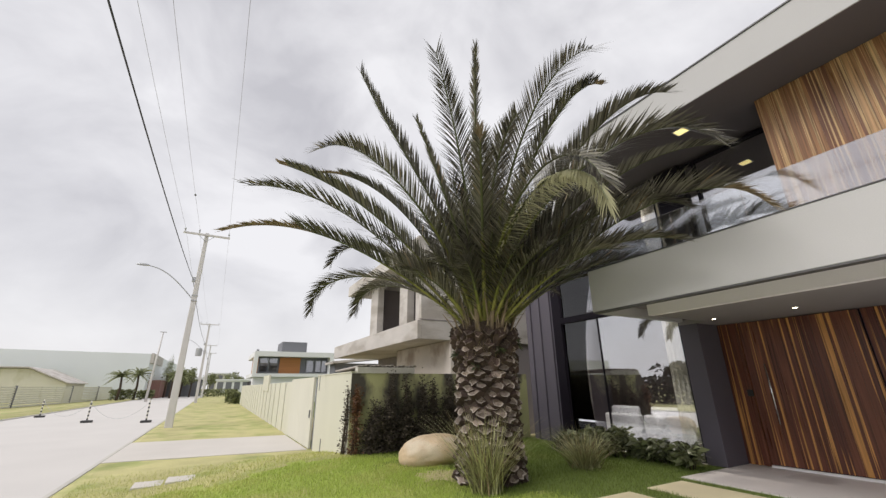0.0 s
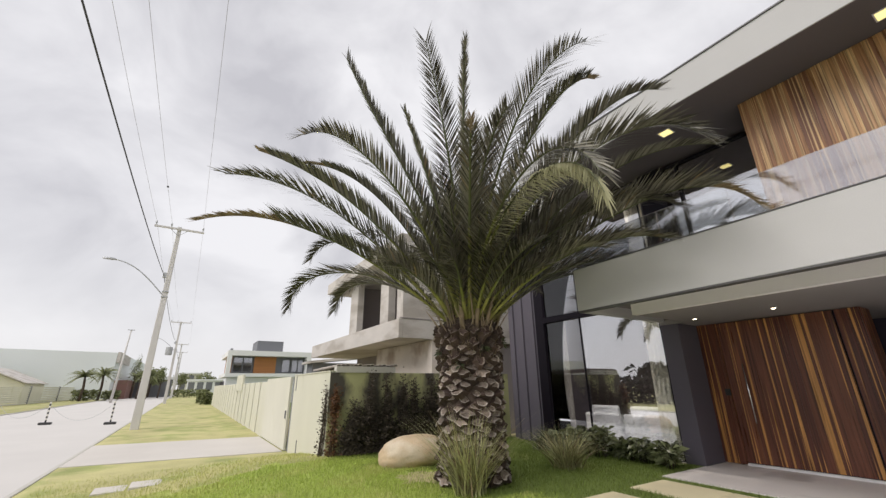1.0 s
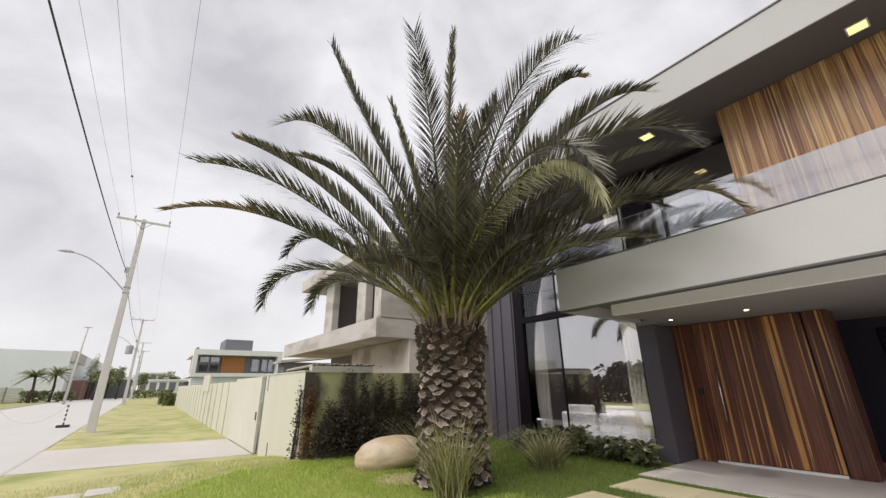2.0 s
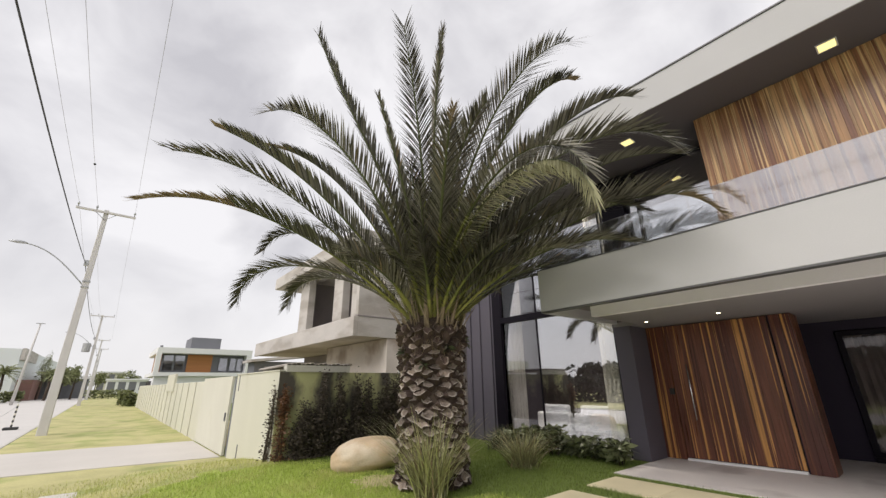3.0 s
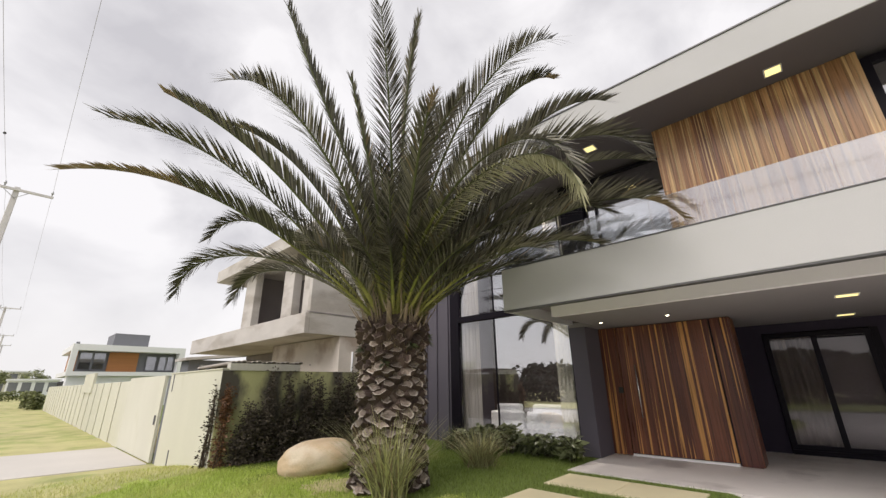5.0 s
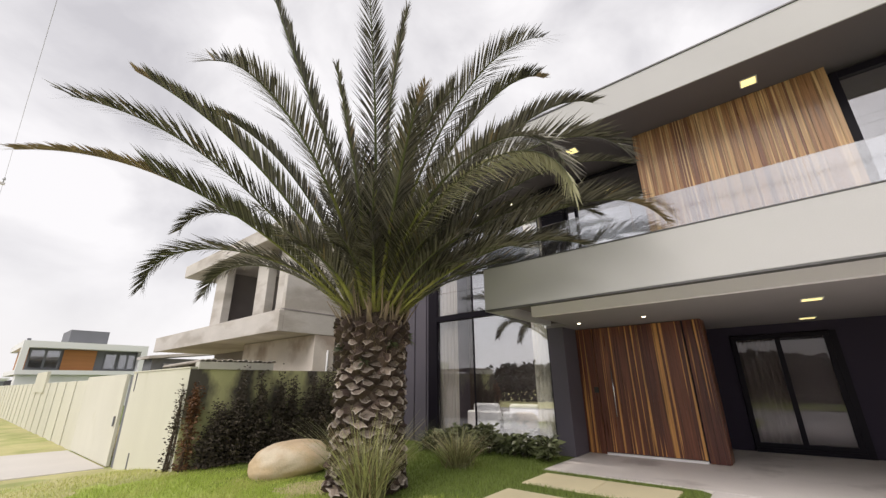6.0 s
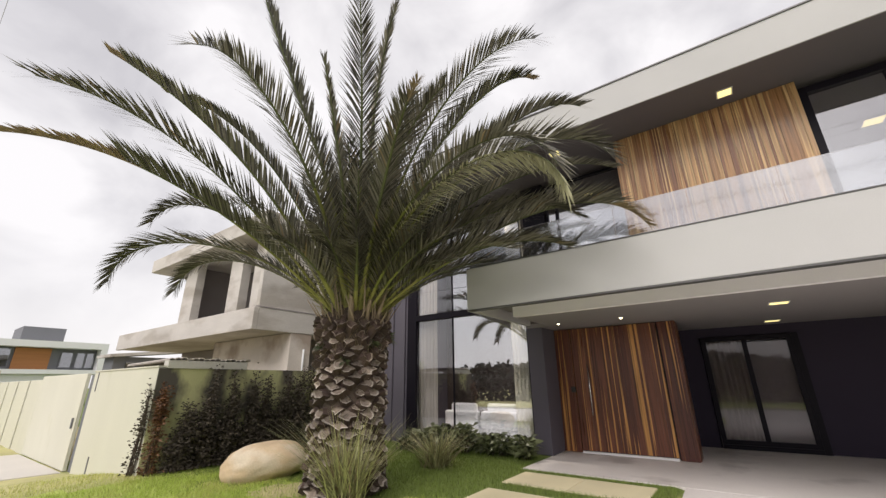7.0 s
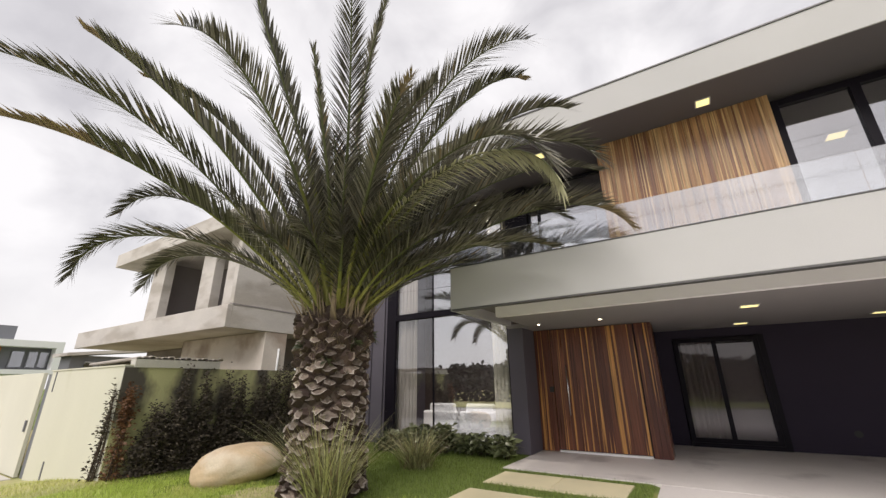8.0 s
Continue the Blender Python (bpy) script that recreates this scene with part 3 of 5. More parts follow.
# entrance: wooden volume with a pivot door
entrance = part("entrance_panel", boxes((9.93, 10.4, 2.25, 4.93, 0.004, 2.795)), M["charcoal"], house, "tall entrance wall of dark reddish boards")
boards(entrance, M["door_wood"], 9.9, 4.52, 4.92, 0.01, 2.79, 11, 0.035, 0.1)
boards(entrance, M["door_wood"], 9.9, 2.22, 2.56, 0.004, 2.79, 12, 0.04, 0.1)
boards(entrance, M["door_wood"], 2.225, 9.9, 10.4, 0.01, 2.79, 13, 0.06, 0.12, axis="x")
door = part("entrance_door", boxes((9.885, 9.928, 2.57, 4.51, 0.06, 2.78)), M["charcoal"], house, "closed tall pivot door of dark reddish boards with golden streaks")
boards(door, M["door_wood"], 9.875, 2.57, 4.51, 0.06, 2.78, 21, 0.07, 0.16)
bm = tube(bmesh.new(), [(9.79, 4.16, 0.8), (9.79, 4.16, 1.92)], 0.016, 10)
tube(bm, [(9.86, 4.16, 0.95), (9.79, 4.16, 0.95)], 0.01, 6)
tube(bm, [(9.86, 4.16, 1.77), (9.79, 4.16, 1.77)], 0.01, 6)
part("door_handle", bm, M["steel"], door, "long upright brushed steel pull bar")
part("threshold", boxes((9.82, 9.884, 2.57, 4.5, 0.003, 0.045)), M["beam"], door, "pale metal threshold strip")
bm = boxes((9.845, 9.87, 4.52, 4.62, 1.3, 1.43), bevel=0.006)
part("door_lock", bm, M["black"], entrance, "small black electronic lock")


def window(parent, x, y0, y1, z0, z1, pane_mat, mullions=(), bar=0.06, depth=0.08, transoms=(), label=""):
    """A dark frame in the plane x, with one pane a bay."""
    w = part("window", boxes((x, x + depth, y0, y0 + bar, z0, z1), (x, x + depth, y1 - bar, y1, z0, z1),
                             (x, x + depth, y0 + bar, y1 - bar, z0, z0 + bar), (x, x + depth, y0 + bar, y1 - bar, z1 - bar, z1), bevel=0.004), M["frame"], parent, label)
    cuts = [y0 + bar / 2] + list(mullions) + [y1 - bar / 2]
    for m in mullions:
        part("mullion", boxes((x - 0.005, x + depth - 0.002, m - bar / 2, m + bar / 2, z0 + bar, z1 - bar)), M["frame"], w)
    levels = [z0 + bar / 2] + list(transoms) + [z1 - bar / 2]
    for t in transoms:
        part("transom", boxes((x - 0.008, x + depth - 0.004, y0 + bar, y1 - bar, t - bar, t + bar)), M["frame"], w)
    for a, b in zip(cuts, cuts[1:]):
        for c, d in zip(levels, levels[1:]):
            p = part("pane", boxes((x + depth / 2 - 0.004, x + depth / 2 + 0.004, a + bar / 2, b - bar / 2, c + bar / 2, d - bar / 2)), pane_mat, w)
            p.visible_shadow = False
    return w


# tall living room glazing
window(house, 9.1, 5.325, 7.555, 0.02, 6.52, M["glass"], (), 0.015, 0.05, (), "double-height living room window, mirroring the sky")
window(house, 9.1, 7.56, 8.84, 0.02, 6.52, M["bay_glass"], (), 0.015, 0.05, (), "narrow tall window bay with a curtain behind")
part("transom_beam", boxes((9.03, 9.19, 5.33, 8.84, 3.3, 3.47), bevel=0.005), M["frame"], house, "black transom beam across the tall glazing")
part("corner_post", boxes((9.04, 9.2, 8.845, 9.18, -0.05, 6.5), bevel=0.005), M["frame"], house, "broad black window post")
# porch sliding door
slider = window(house, 12.17, 0.12, 1.92, 0.1, 2.56, M["dim_glass"], (1.03,), 0.1, 0.1, (), "closed black-framed sliding glass door")
part("jamb", boxes((12.165, 12.27, 0.0, 0.118, 0.0, 2.575)), M["frame"], slider)
part("sill_track", boxes((12.15, 12.27, 0.12, 1.92, 0.004, 0.098)), M["frame"], slider)
# upper windows on either side of the cladding
window(house, 9.1, 2.51, 4.54, 3.32, 6.48, M["glass"], (4.25,), 0.06, 0.1, (), "upper window mirroring cloud")
window(house, 8.3, SOUTH, -0.57, 3.32, 6.46, M["glass"], (-1.72, -3.8), 0.13, 0.12, (), "upper window with a black frame")

# glass balustrade
rail = part("balustrade", boxes((6.24, 6.31, SOUTH, 5.15, 3.675, 3.69)), M["flash"], house, "frameless glass balustrade on the fascia")
y = 5.546
for k in range(11):
    p = part("glass_panel", boxes((6.268, 6.28, y - 1.047, min(5.15, y - 0.0005), 3.691, 4.25)), M["rail_glass"], rail)
    p.visible_shadow = False
    y -= 1.049

# interior ceilings and dividing floor behind the glass
part("upper_ceiling", boxes((9.22, 12.4, 2.5, 5.0, 6.42, 6.5), (8.45, 12.4, SOUTH, -0.6, 6.42, 6.5)), M["soffit"], house)


bm = bmesh.new()
bmesh.ops.create_cone(bm, cap_ends=True, segments=16, radius1=0.07, radius2=0.06, depth=0.04, matrix=Matrix.Translation((12.23, -1.15, 0.42)) @ Matrix.Rotation(radians(90), 4, "Y"))
part("wall_outlet", bm, M["black"], house, "small round black outlet low on the wall")

# ---- lamps of the house ----
def panel_light(x, y, z, size, category="ceiling light"):
    t = thing("panel_light", (x, y, z), "square recessed warm ceiling light, switched on", category, "recessed square lights")
    s = size / 2
    part("trim", boxes((x - s - 0.02, x + s + 0.02, y - s - 0.02, y - s, z - 0.012, z), (x - s - 0.02, x + s + 0.02, y + s, y + s + 0.02, z - 0.012, z),
                       (x - s - 0.02, x - s, y - s, y + s, z - 0.012, z), (x + s, x + s + 0.02, y - s, y + s, z - 0.012, z)), M["white"], t)
    part("diffuser", boxes((x - s, x + s, y - s, y + s, z - 0.008, z)), M["lamp"], t, "glowing warm diffuser")


def spot_light(x, y, z):
    t = thing("spot_light", (x, y, z), "small round recessed spotlight, switched on", "spotlight", "porch spotlights")
    bm = bmesh.new()
    bmesh.ops.create_cone(bm, cap_ends=True, segments=20, radius1=0.05, radius2=0.05, depth=0.01, matrix=Matrix.Translation((x, y, z - 0.005)))
    part("ring", bm, M["white"], t)
    bm = bmesh.new()
    bmesh.ops.create_cone(bm, cap_ends=True, segments=16, radius1=0.03, radius2=0.03, depth=0.006, matrix=Matrix.Translation((x, y, z - 0.014)))
    part("bulb", bm, M["spot"], t)


for x, y in ((8.72, 3.03), (8.74, 4.38)):
    spot_light(x, y, 2.798)
for x, y in ((8.76, 0.46), (11.5, 0.43), (11.27, -1.88), (8.9, -3.2)):
    panel_light(x, y, 2.798, 0.25)
for x, y in ((7.77, 0.45), (7.86, 3.72), (7.8, -2.8)):
    panel_light(x, y, 6.558, 0.21)
panel_light(10.35, -1.92, 6.418, 0.3)
for y in (6.2, 7.4, 8.6):
    spot_light(9.4, y, 6.555)
for y in (6.2, 7.4, 8.6):
    d = bpy.data.lights.new("living_room_spot", "SPOT")
    d.energy, d.spot_size, d.spot_blend, d.shadow_soft_size, d.color = 330, radians(95), 0.6, 0.03, (1.0, 0.93, 0.84)
    new("living_room_spot", d).matrix_world = look((9.4, y, 6.53), (9.9, y + 0.001, 0))

# added fill lamp inside the tall living-room window, for daylight on the armchairs
d = bpy.data.lights.new("window_fill", "AREA")
d.shape, d.size, d.size_y, d.energy, d.color = "RECTANGLE", 3.2, 1.6, 5, (0.97, 0.98, 1.0)
new("window_fill", d).matrix_world = look((9.17, 7.05, 0.88), (10.2, 7.051, 0.7))


# ---- seen through the glass ----
def curtain(x, y0, y1, z0, z1, seed, label, cloth="curtain"):
    rnd = random.Random(seed)
    n, vs, fs = int((y1 - y0) / 0.012), [], []
    ph = rnd.uniform(0, 6)
    for i in range(n + 1):
        y = y0 + (y1 - y0) * i / n
        dx = 0.035 * math.sin(y * 52 + ph + 1.3 * math.sin(y * 9)) + 0.012 * math.sin(y * 131)
        for j, z in enumerate((z0, (z0 + z1) / 2, z1)):
            vs.append((x + dx * (1.15 - 0.2 * j), y, z))
    for i in range(n):
        for j in range(2):
            a = i * 3 + j
            fs.append((a, a + 3, a + 4, a + 1))
    me = raw_mesh("curtain", vs, fs, M[cloth])
    for p in me.polygons:
        p.use_smooth = True
    return solo("curtain", me, None, label, "curtain", "window curtains")


curtain(9.28, 8.22, 9.2, 0.0, 6.4, 1, "pale linen curtain gathered beside the window post")
curtain(9.28, 5.34, 5.84, 0.0, 6.4, 2, "cream linen curtain hanging at the window's end", "lit_cream_curtain")
curtain(12.42, 1.06, 1.9, 0.02, 2.5, 3, "beige curtain behind the sliding door")

blind = thing("roller_blind", (12.38, 0.5, 2.45), "plain grey roller blind drawn down behind the sliding door", "blind")
part("cloth", boxes((12.38, 12.386, 0.12, 1.0, 0.08, 2.42)), M["blind"], blind)
part("tube", tube(bmesh.new(), [(12.39, 0.12, 2.45), (12.39, 1.0, 2.45)], 0.03, 10), M["frame"], blind)


def armchair(y0, y1):
    t = thing("armchair", (10.5, (y0 + y1) / 2, 0), "white upholstered armchair seen from behind", "armchair", "white armchairs by the window")
    part("base", boxes((10.25, 11.1, y0, y1, 0.12, 0.45), bevel=0.03), M["sofa"], t)
    part("backrest", boxes((10.2, 10.42, y0, y1, 0.3, 0.78), bevel=0.04), M["sofa"], t)
    part("cushion", boxes((10.36, 10.52, y0 + 0.12, y1 - 0.12, 0.5, 0.98), bevel=0.05), M["sofa"], t, "plump white back cushion")
    part("armrest", boxes((10.43, 11.1, y0, y0 + 0.16, 0.452, 0.62), bevel=0.03), M["sofa"], t)
    part("armrest", boxes((10.43, 11.1, y1 - 0.16, y1, 0.452, 0.62), bevel=0.03), M["sofa"], t)
    for dx in (10.3, 11.02):
        for dy in (y0 + 0.06, y1 - 0.06):
            part("leg", boxes((dx - 0.02, dx + 0.02, dy - 0.02, dy + 0.02, -0.01, 0.12)), M["frame"], t)


armchair(7.54, 8.66)
armchair(6.28, 7.42)


# ---- the date palm ----
PX, PY = 4.66, 6.6
palm = thing("palm_tree", (PX, PY, -0.05), "large date palm with stout scaly trunk and dark green fronds", "palm tree")
ROOT = Vector((PX, PY, 2.62))


def girth(z):
    return 0.5 + 0.07 * math.exp(-((z - 0.1) / 0.35) ** 2) + 0.05 * smooth(z, 1.9, 2.5) - 0.2 * smooth(z, 2.55, 3.0)


bm = bmesh.new()
rings = []
for k in range(28):
    z = -0.12 + k * 0.115
    rings.append([bm.verts.new((PX + girth(z) * (1 + 0.03 * noise.noise(Vector((a * 3, z * 4, 0)))) * math.cos(a), PY + girth(z) * (1 + 0.03 * noise.noise(Vector((a * 3, z * 4, 5)))) * math.sin(a), z))
                  for a in (2 * math.pi * j / 40 for j in range(40))])
for a, b in zip(rings, rings[1:]):
    for j in range(40):
        bm.faces.new((a[j], a[(j + 1) % 40], b[(j + 1) % 40], b[j]))
bm.faces.new(rings[-1])
trunk = part("trunk", bm, M["bark"], palm, "stout dark trunk covered with cut leaf bases")


def boot_mesh(seed, w, h, reach, rim="boot_cut", hollow="boot_mid"):
    """One cut leaf base: a lozenge stub with a pale rim round a darker hollow, facing out and up."""
    rnd = random.Random(seed)
    bm = bmesh.new()
    low, top, inner = [], [], []
    for k in range(10):
        a = 2 * math.pi * k / 10
        cx, cz = math.cos(a), math.sin(a)
        q = 1 / (abs(cx) ** 1.08 + abs(cz) ** 1.08) ** (1 / 1.08)
        j = rnd.uniform(0.62, 1.18)
        out = reach * (1 - 0.25 * cz * q) + rnd.uniform(-0.026, 0.022)
        low.append(bm.verts.new((-0.06, cx * q * w * 0.5, cz * q * h * 0.72 - 0.02)))
        top.append(bm.verts.new((out, cx * q * w * 0.43 * j, cz * q * h * 0.36 * j + 0.035)))
        inner.append(bm.verts.new((out - 0.02 - 0.02 * rnd.random(), cx * q * w * rnd.uniform(0.33, 0.39) * j, cz * q * h * rnd.uniform(0.27, 0.32) * j + 0.04)))
    mid = bm.verts.new((reach * 0.62, rnd.uniform(-0.02, 0.02), 0.05))
    for k in range(10):
        n = (k + 1) % 10
        bm.faces.new((low[k], low[n], top[n], top[k]))
        bm.faces.new((top[k], top[n], inner[n], inner[k])).material_index = 1
        bm.faces.new((inner[k], inner[n], mid)).material_index = 2
    return mesh_of("leaf_base", bm, M["boot"], M[rim], M[hollow])


boots = [boot_mesh(s, 0.33 + 0.03 * (s % 3), 0.24 + 0.025 * (s % 2), 0.085 + 0.025 * (s % 4)) for s in range(12)]
rough_boots = [boot_mesh(20 + s, 0.24 + 0.03 * (s % 2), 0.32, 0.12 + 0.025 * (s % 3), "boot_mid", "boot") for s in range(6)]
rnd = random.Random(3)
for row in range(23):
    z = 0.02 + row * 0.114
    for k in range(12):
        a = 2 * math.pi * (k + 0.5 * (row % 2)) / 12 + rnd.uniform(-0.1, 0.1)
        zz = z + rnd.uniform(-0.04, 0.04)
        me = rnd.choice(boots if zz < 1.8 or (zz < 2.2 and rnd.random() < 0.5) else rough_boots)
        o = part("leaf_base", me, None, trunk)
        r = girth(zz) - 0.015
        s = rnd.uniform(0.72, 1.0)
        o.matrix_basis = Matrix.Translation((PX + r * math.cos(a), PY + r * math.sin(a), zz)) @ Matrix.Rotation(a, 4, "Z") @ Matrix.Rotation(rnd.uniform(-0.2, 0.2), 4, "X") @ Matrix.Rotation(rnd.uniform(-0.15, 0.15), 4, "Y") @ Matrix.Diagonal((s, s, s, 1))


def bend(p0, p1, p2, p3, t):
    u = 1 - t
    return u * u * u * p0 + 3 * u * u * t * p1 + 3 * u * t * t * p2 + t * t * t * p3


def frond(tip, arch=18.0, drop=25.0, dry=0.0, leaf=0.55, count=235, seed=0, pale=False, fold=0.55, twist=0.0, mess=0.42, bow=0.0, spines=34, label=""):
    """A feather frond from the crown to its tip. arch: degrees by which it starts steeper than the straight line; drop: degrees by which it ends flatter;
    bow: metres by which it swings to one side half-way; fold: how steeply the leaflets stand up in a V; dry: the part of the end that has withered."""
    rnd = random.Random(seed)
    tip = Vector(tip)
    tip -= (tip - ROOT).normalized() * leaf * 0.2
    flat = Vector((tip.x - PX, tip.y - PY, 0))
    flat = flat.normalized() if flat.length > 0.05 else Vector((1, 0, 0))
    start = ROOT + flat * 0.38 + Vector((0, 0, 0.0 if flat.dot(tip - ROOT) > 2 else 0.2))
    span = tip - start
    size = span.length
    el = math.asin(max(-1, min(1, span.z / size))) + radians(arch)
    d0 = flat * math.cos(el) + Vector((0, 0, math.sin(el)))
    swing = Vector((-flat.y, flat.x, 0)) * bow
    p1 = start + d0 * size * 0.40 + swing
    ee = math.asin(max(-1, min(1, span.z / size))) - radians(drop)
    p2 = tip - (flat * math.cos(ee) + Vector((0, 0, math.sin(ee)))) * size * 0.30 + swing
    pts = [bend(start, p1, p2, tip, k / 24) for k in range(25)]
    verts, faces, slots = [], [], []
    side0 = d0.cross(Vector((0, 0, 1)))
    if side0.length < 0.05:
        side0 = Vector((-flat.y, flat.x, 0))
    side0.normalize()
    # stem: a tapering bar of four sides
    for k, p in enumerate(pts):
        t = k / 24
        d = (pts[min(k + 1, 24)] - pts[max(k - 1, 0)]).normalized()
        sd = (side0 - d * side0.dot(d)).normalized()
        up = sd.cross(d)
        w = 0.037 * (1 - t) ** 1.2 + 0.006
        for q in (sd * w, up * w * 0.55, -sd * w, -up * w * 0.55):
            verts.append(tuple(p + q))
        if k:
            b = 4 * k
            for j in range(4):
                faces.append((b - 4 + j, b - 4 + (j + 1) % 4, b + (j + 1) % 4, b + j))
                slots.append(3 if t > 1 - dry else (1 if t < 0.26 else (6 if t < 0.44 else 5)))
    # leaflets
    for i in range(count):
        t = 0.09 + 0.91 * (i + rnd.uniform(-0.3, 0.3)) / count
        t = min(0.995, max(0.1, t))
        k = min(23, int(t * 24))
        p = pts[k].lerp(pts[k + 1], t * 24 - k)
        d = (pts[k + 1] - pts[k]).normalized()
        sd = (side0 - d * side0.dot(d)).normalized()
        up = sd.cross(d)
        if twist:
            rot = Matrix.Rotation(twist * t, 3, d)
            sd, up = rot @ sd, rot @ up
        ln = 1.2 * leaf * (0.3 + 0.7 * smooth(t, 0.1, 0.35)) * (1 - 0.48 * smooth(t, 0.6, 1.0)) * (0.6 if t > 1 - dry else 1.0)
        lean = 0.85 + 0.8 * t
        for s in (-1, 1):
            f = fold + rnd.uniform(-mess, mess)
            if t < 0.2:
                ln2 = ln * rnd.uniform(0.3, 0.9)
            else:
                ln2 = ln * rnd.uniform(0.85, 1.1)
            out = (sd * s * math.cos(f) + up * math.sin(f)).normalized()
            way = (out + d * lean).normalized()
            wide = way.cross(up * 0.6 + sd * s * -0.4).normalized() * (0.0105 if t < 0.9 else 0.008)
            droop = Vector((0, 0, -0.10 * ln2 * rnd.uniform(0.4, 1.4)))
            m1 = p + way * ln2 * 0.45
            e = p + way * ln2 + droop
            b = len(verts)
            verts.extend((tuple(p - wide * 0.6), tuple(p + wide * 0.6), tuple(m1 - wide), tuple(m1 + wide), tuple(e)))
            faces.extend(((b, b + 2, b + 3, b + 1), (b + 2, b + 4, b + 3)))
            sl = 2 if (t > 1 - dry or rnd.random() < 0.02) else (4 if pale else 0)
            slots.extend((sl, sl))
    # stiff spines near the foot of the stem
    for i in range(spines):
        t = rnd.uniform(0.02, 0.17)
        k = int(t * 24)
        p = pts[k].lerp(pts[k + 1], t * 24 - k)
        d = (pts[k + 1] - pts[k]).normalized()
        sd = (side0 - d * side0.dot(d)).normalized() * rnd.choice((-1, 1))
        way = (sd * rnd.uniform(0.5, 1.0) + d * rnd.uniform(0.5, 1.3) + sd.cross(d) * rnd.uniform(-0.5, 0.6)).normalized()
        wide = way.cross(d).normalized() * 0.007
        b = len(verts)
        verts.extend((tuple(p - wide), tuple(p + wide), tuple(p + way * rnd.uniform(0.1, 0.34))))
        faces.append((b, b + 1, b + 2))
        slots.append(rnd.choice((1, 1, 6, 5, 3)))
    me = raw_mesh("frond", verts, faces, M["frond"], M["rachis"], M["frond_dry"], M["rachis_dry"], M["frond_pale"], M["rachis_green"], M["rachis_mid"], slots=slots)
    return part("frond", me, None, palm, label)


# the fronds that stand out against the sky and the house
frond((-0.25, 6.70, 3.91), 23, 48, bow=-0.17, dry=0.3, leaf=0.42, seed=1, fold=0.75, label="long low frond with a withered brown end")
frond((-0.00, 7.08, 4.98), 20, 45, bow=-0.16, leaf=0.52, count=200, seed=2, fold=0.35)
frond((0.37, 5.63, 4.73), 18, 32, bow=-0.02, dry=0.04, leaf=0.36, seed=3, fold=1.05)
frond((1.19, 6.78, 5.37), 33, 62, bow=-0.05, dry=0.12, leaf=0.3, seed=4, fold=1.1, label="thin frond with a yellowing end")
frond((0.77, 4.58, 4.52), 47, 74, bow=-0.08, leaf=0.46, count=170, seed=5)
frond((1.32, 4.94, 6.30), 28, -5, bow=0.09, leaf=0.36, seed=6, fold=1.15)
frond((2.21, 4.72, 5.55), 19, 11, bow=0.02, leaf=0.26, seed=20, fold=1.2)
frond((2.29, 4.22, 6.57), 16, 26, bow=0.05, leaf=0.5, count=140, seed=7, fold=0.25)
frond((3.23, 4.45, 7.29), 21, 65, bow=-0.05, leaf=0.32, seed=8, fold=1.1)
frond((2.42, 3.30, 4.60), 23, 49, bow=0.02, dry=0.12, leaf=0.42, seed=21, fold=0.7, label="bent frond with a broken straw-coloured end")
frond((3.49, 2.34, 5.5), 42, 76, bow=-0.15, leaf=0.5, count=140, seed=9, fold=0.2)
frond((3.23, 3.51, 5.25), 20, 45, bow=-0.16, leaf=0.45, seed=24, fold=0.5)
frond((3.86, 2.55, 5.24), 48, 86, bow=0.03, dry=0.05, leaf=0.38, seed=10, fold=1.05)
frond((4.74, 2.23, 5.24), 40, 78, bow=0.17, leaf=0.42, seed=11, fold=0.7)
frond((5.00, 1.94, 4.50), 63, 85, bow=-0.16, leaf=0.6, seed=12, fold=0.3)
frond((5.66, 2.10, 4.62), 37, 56, bow=-0.02, leaf=0.3, seed=13, fold=0.8)
frond((5.44, 1.72, 3.53), 29, 76, bow=0.21, dry=0.16, leaf=0.54, seed=14, fold=0.5)
frond((5.50, 2.85, 3.48), 27, 42, bow=0.05, leaf=0.42, seed=15)
frond((2.97, 2.1, 3.42), 52, 84, bow=-0.19, leaf=0.42, seed=22, fold=0.2, label="olive frond arching over towards the balcony")
frond((2.87, 2.02, 3.12), 56, 82, bow=-0.09, leaf=0.38, seed=16, pale=True, fold=-0.8, label="drooping frond showing its pale underside")
frond((1.84, 10.12, 3.34), 50, 91, bow=0.25, leaf=0.46, seed=17, fold=0.4)
frond((3.07, 10.53, 3.46), 39, 82, bow=0.11, leaf=0.46, seed=18, fold=0.4)
frond((2.09, 9.50, 4.44), 31, 88, bow=0.17, leaf=0.42, seed=19)
frond((5.4, 2.6, 3.9), 46, 60, leaf=0.5, seed=23, fold=0.3)

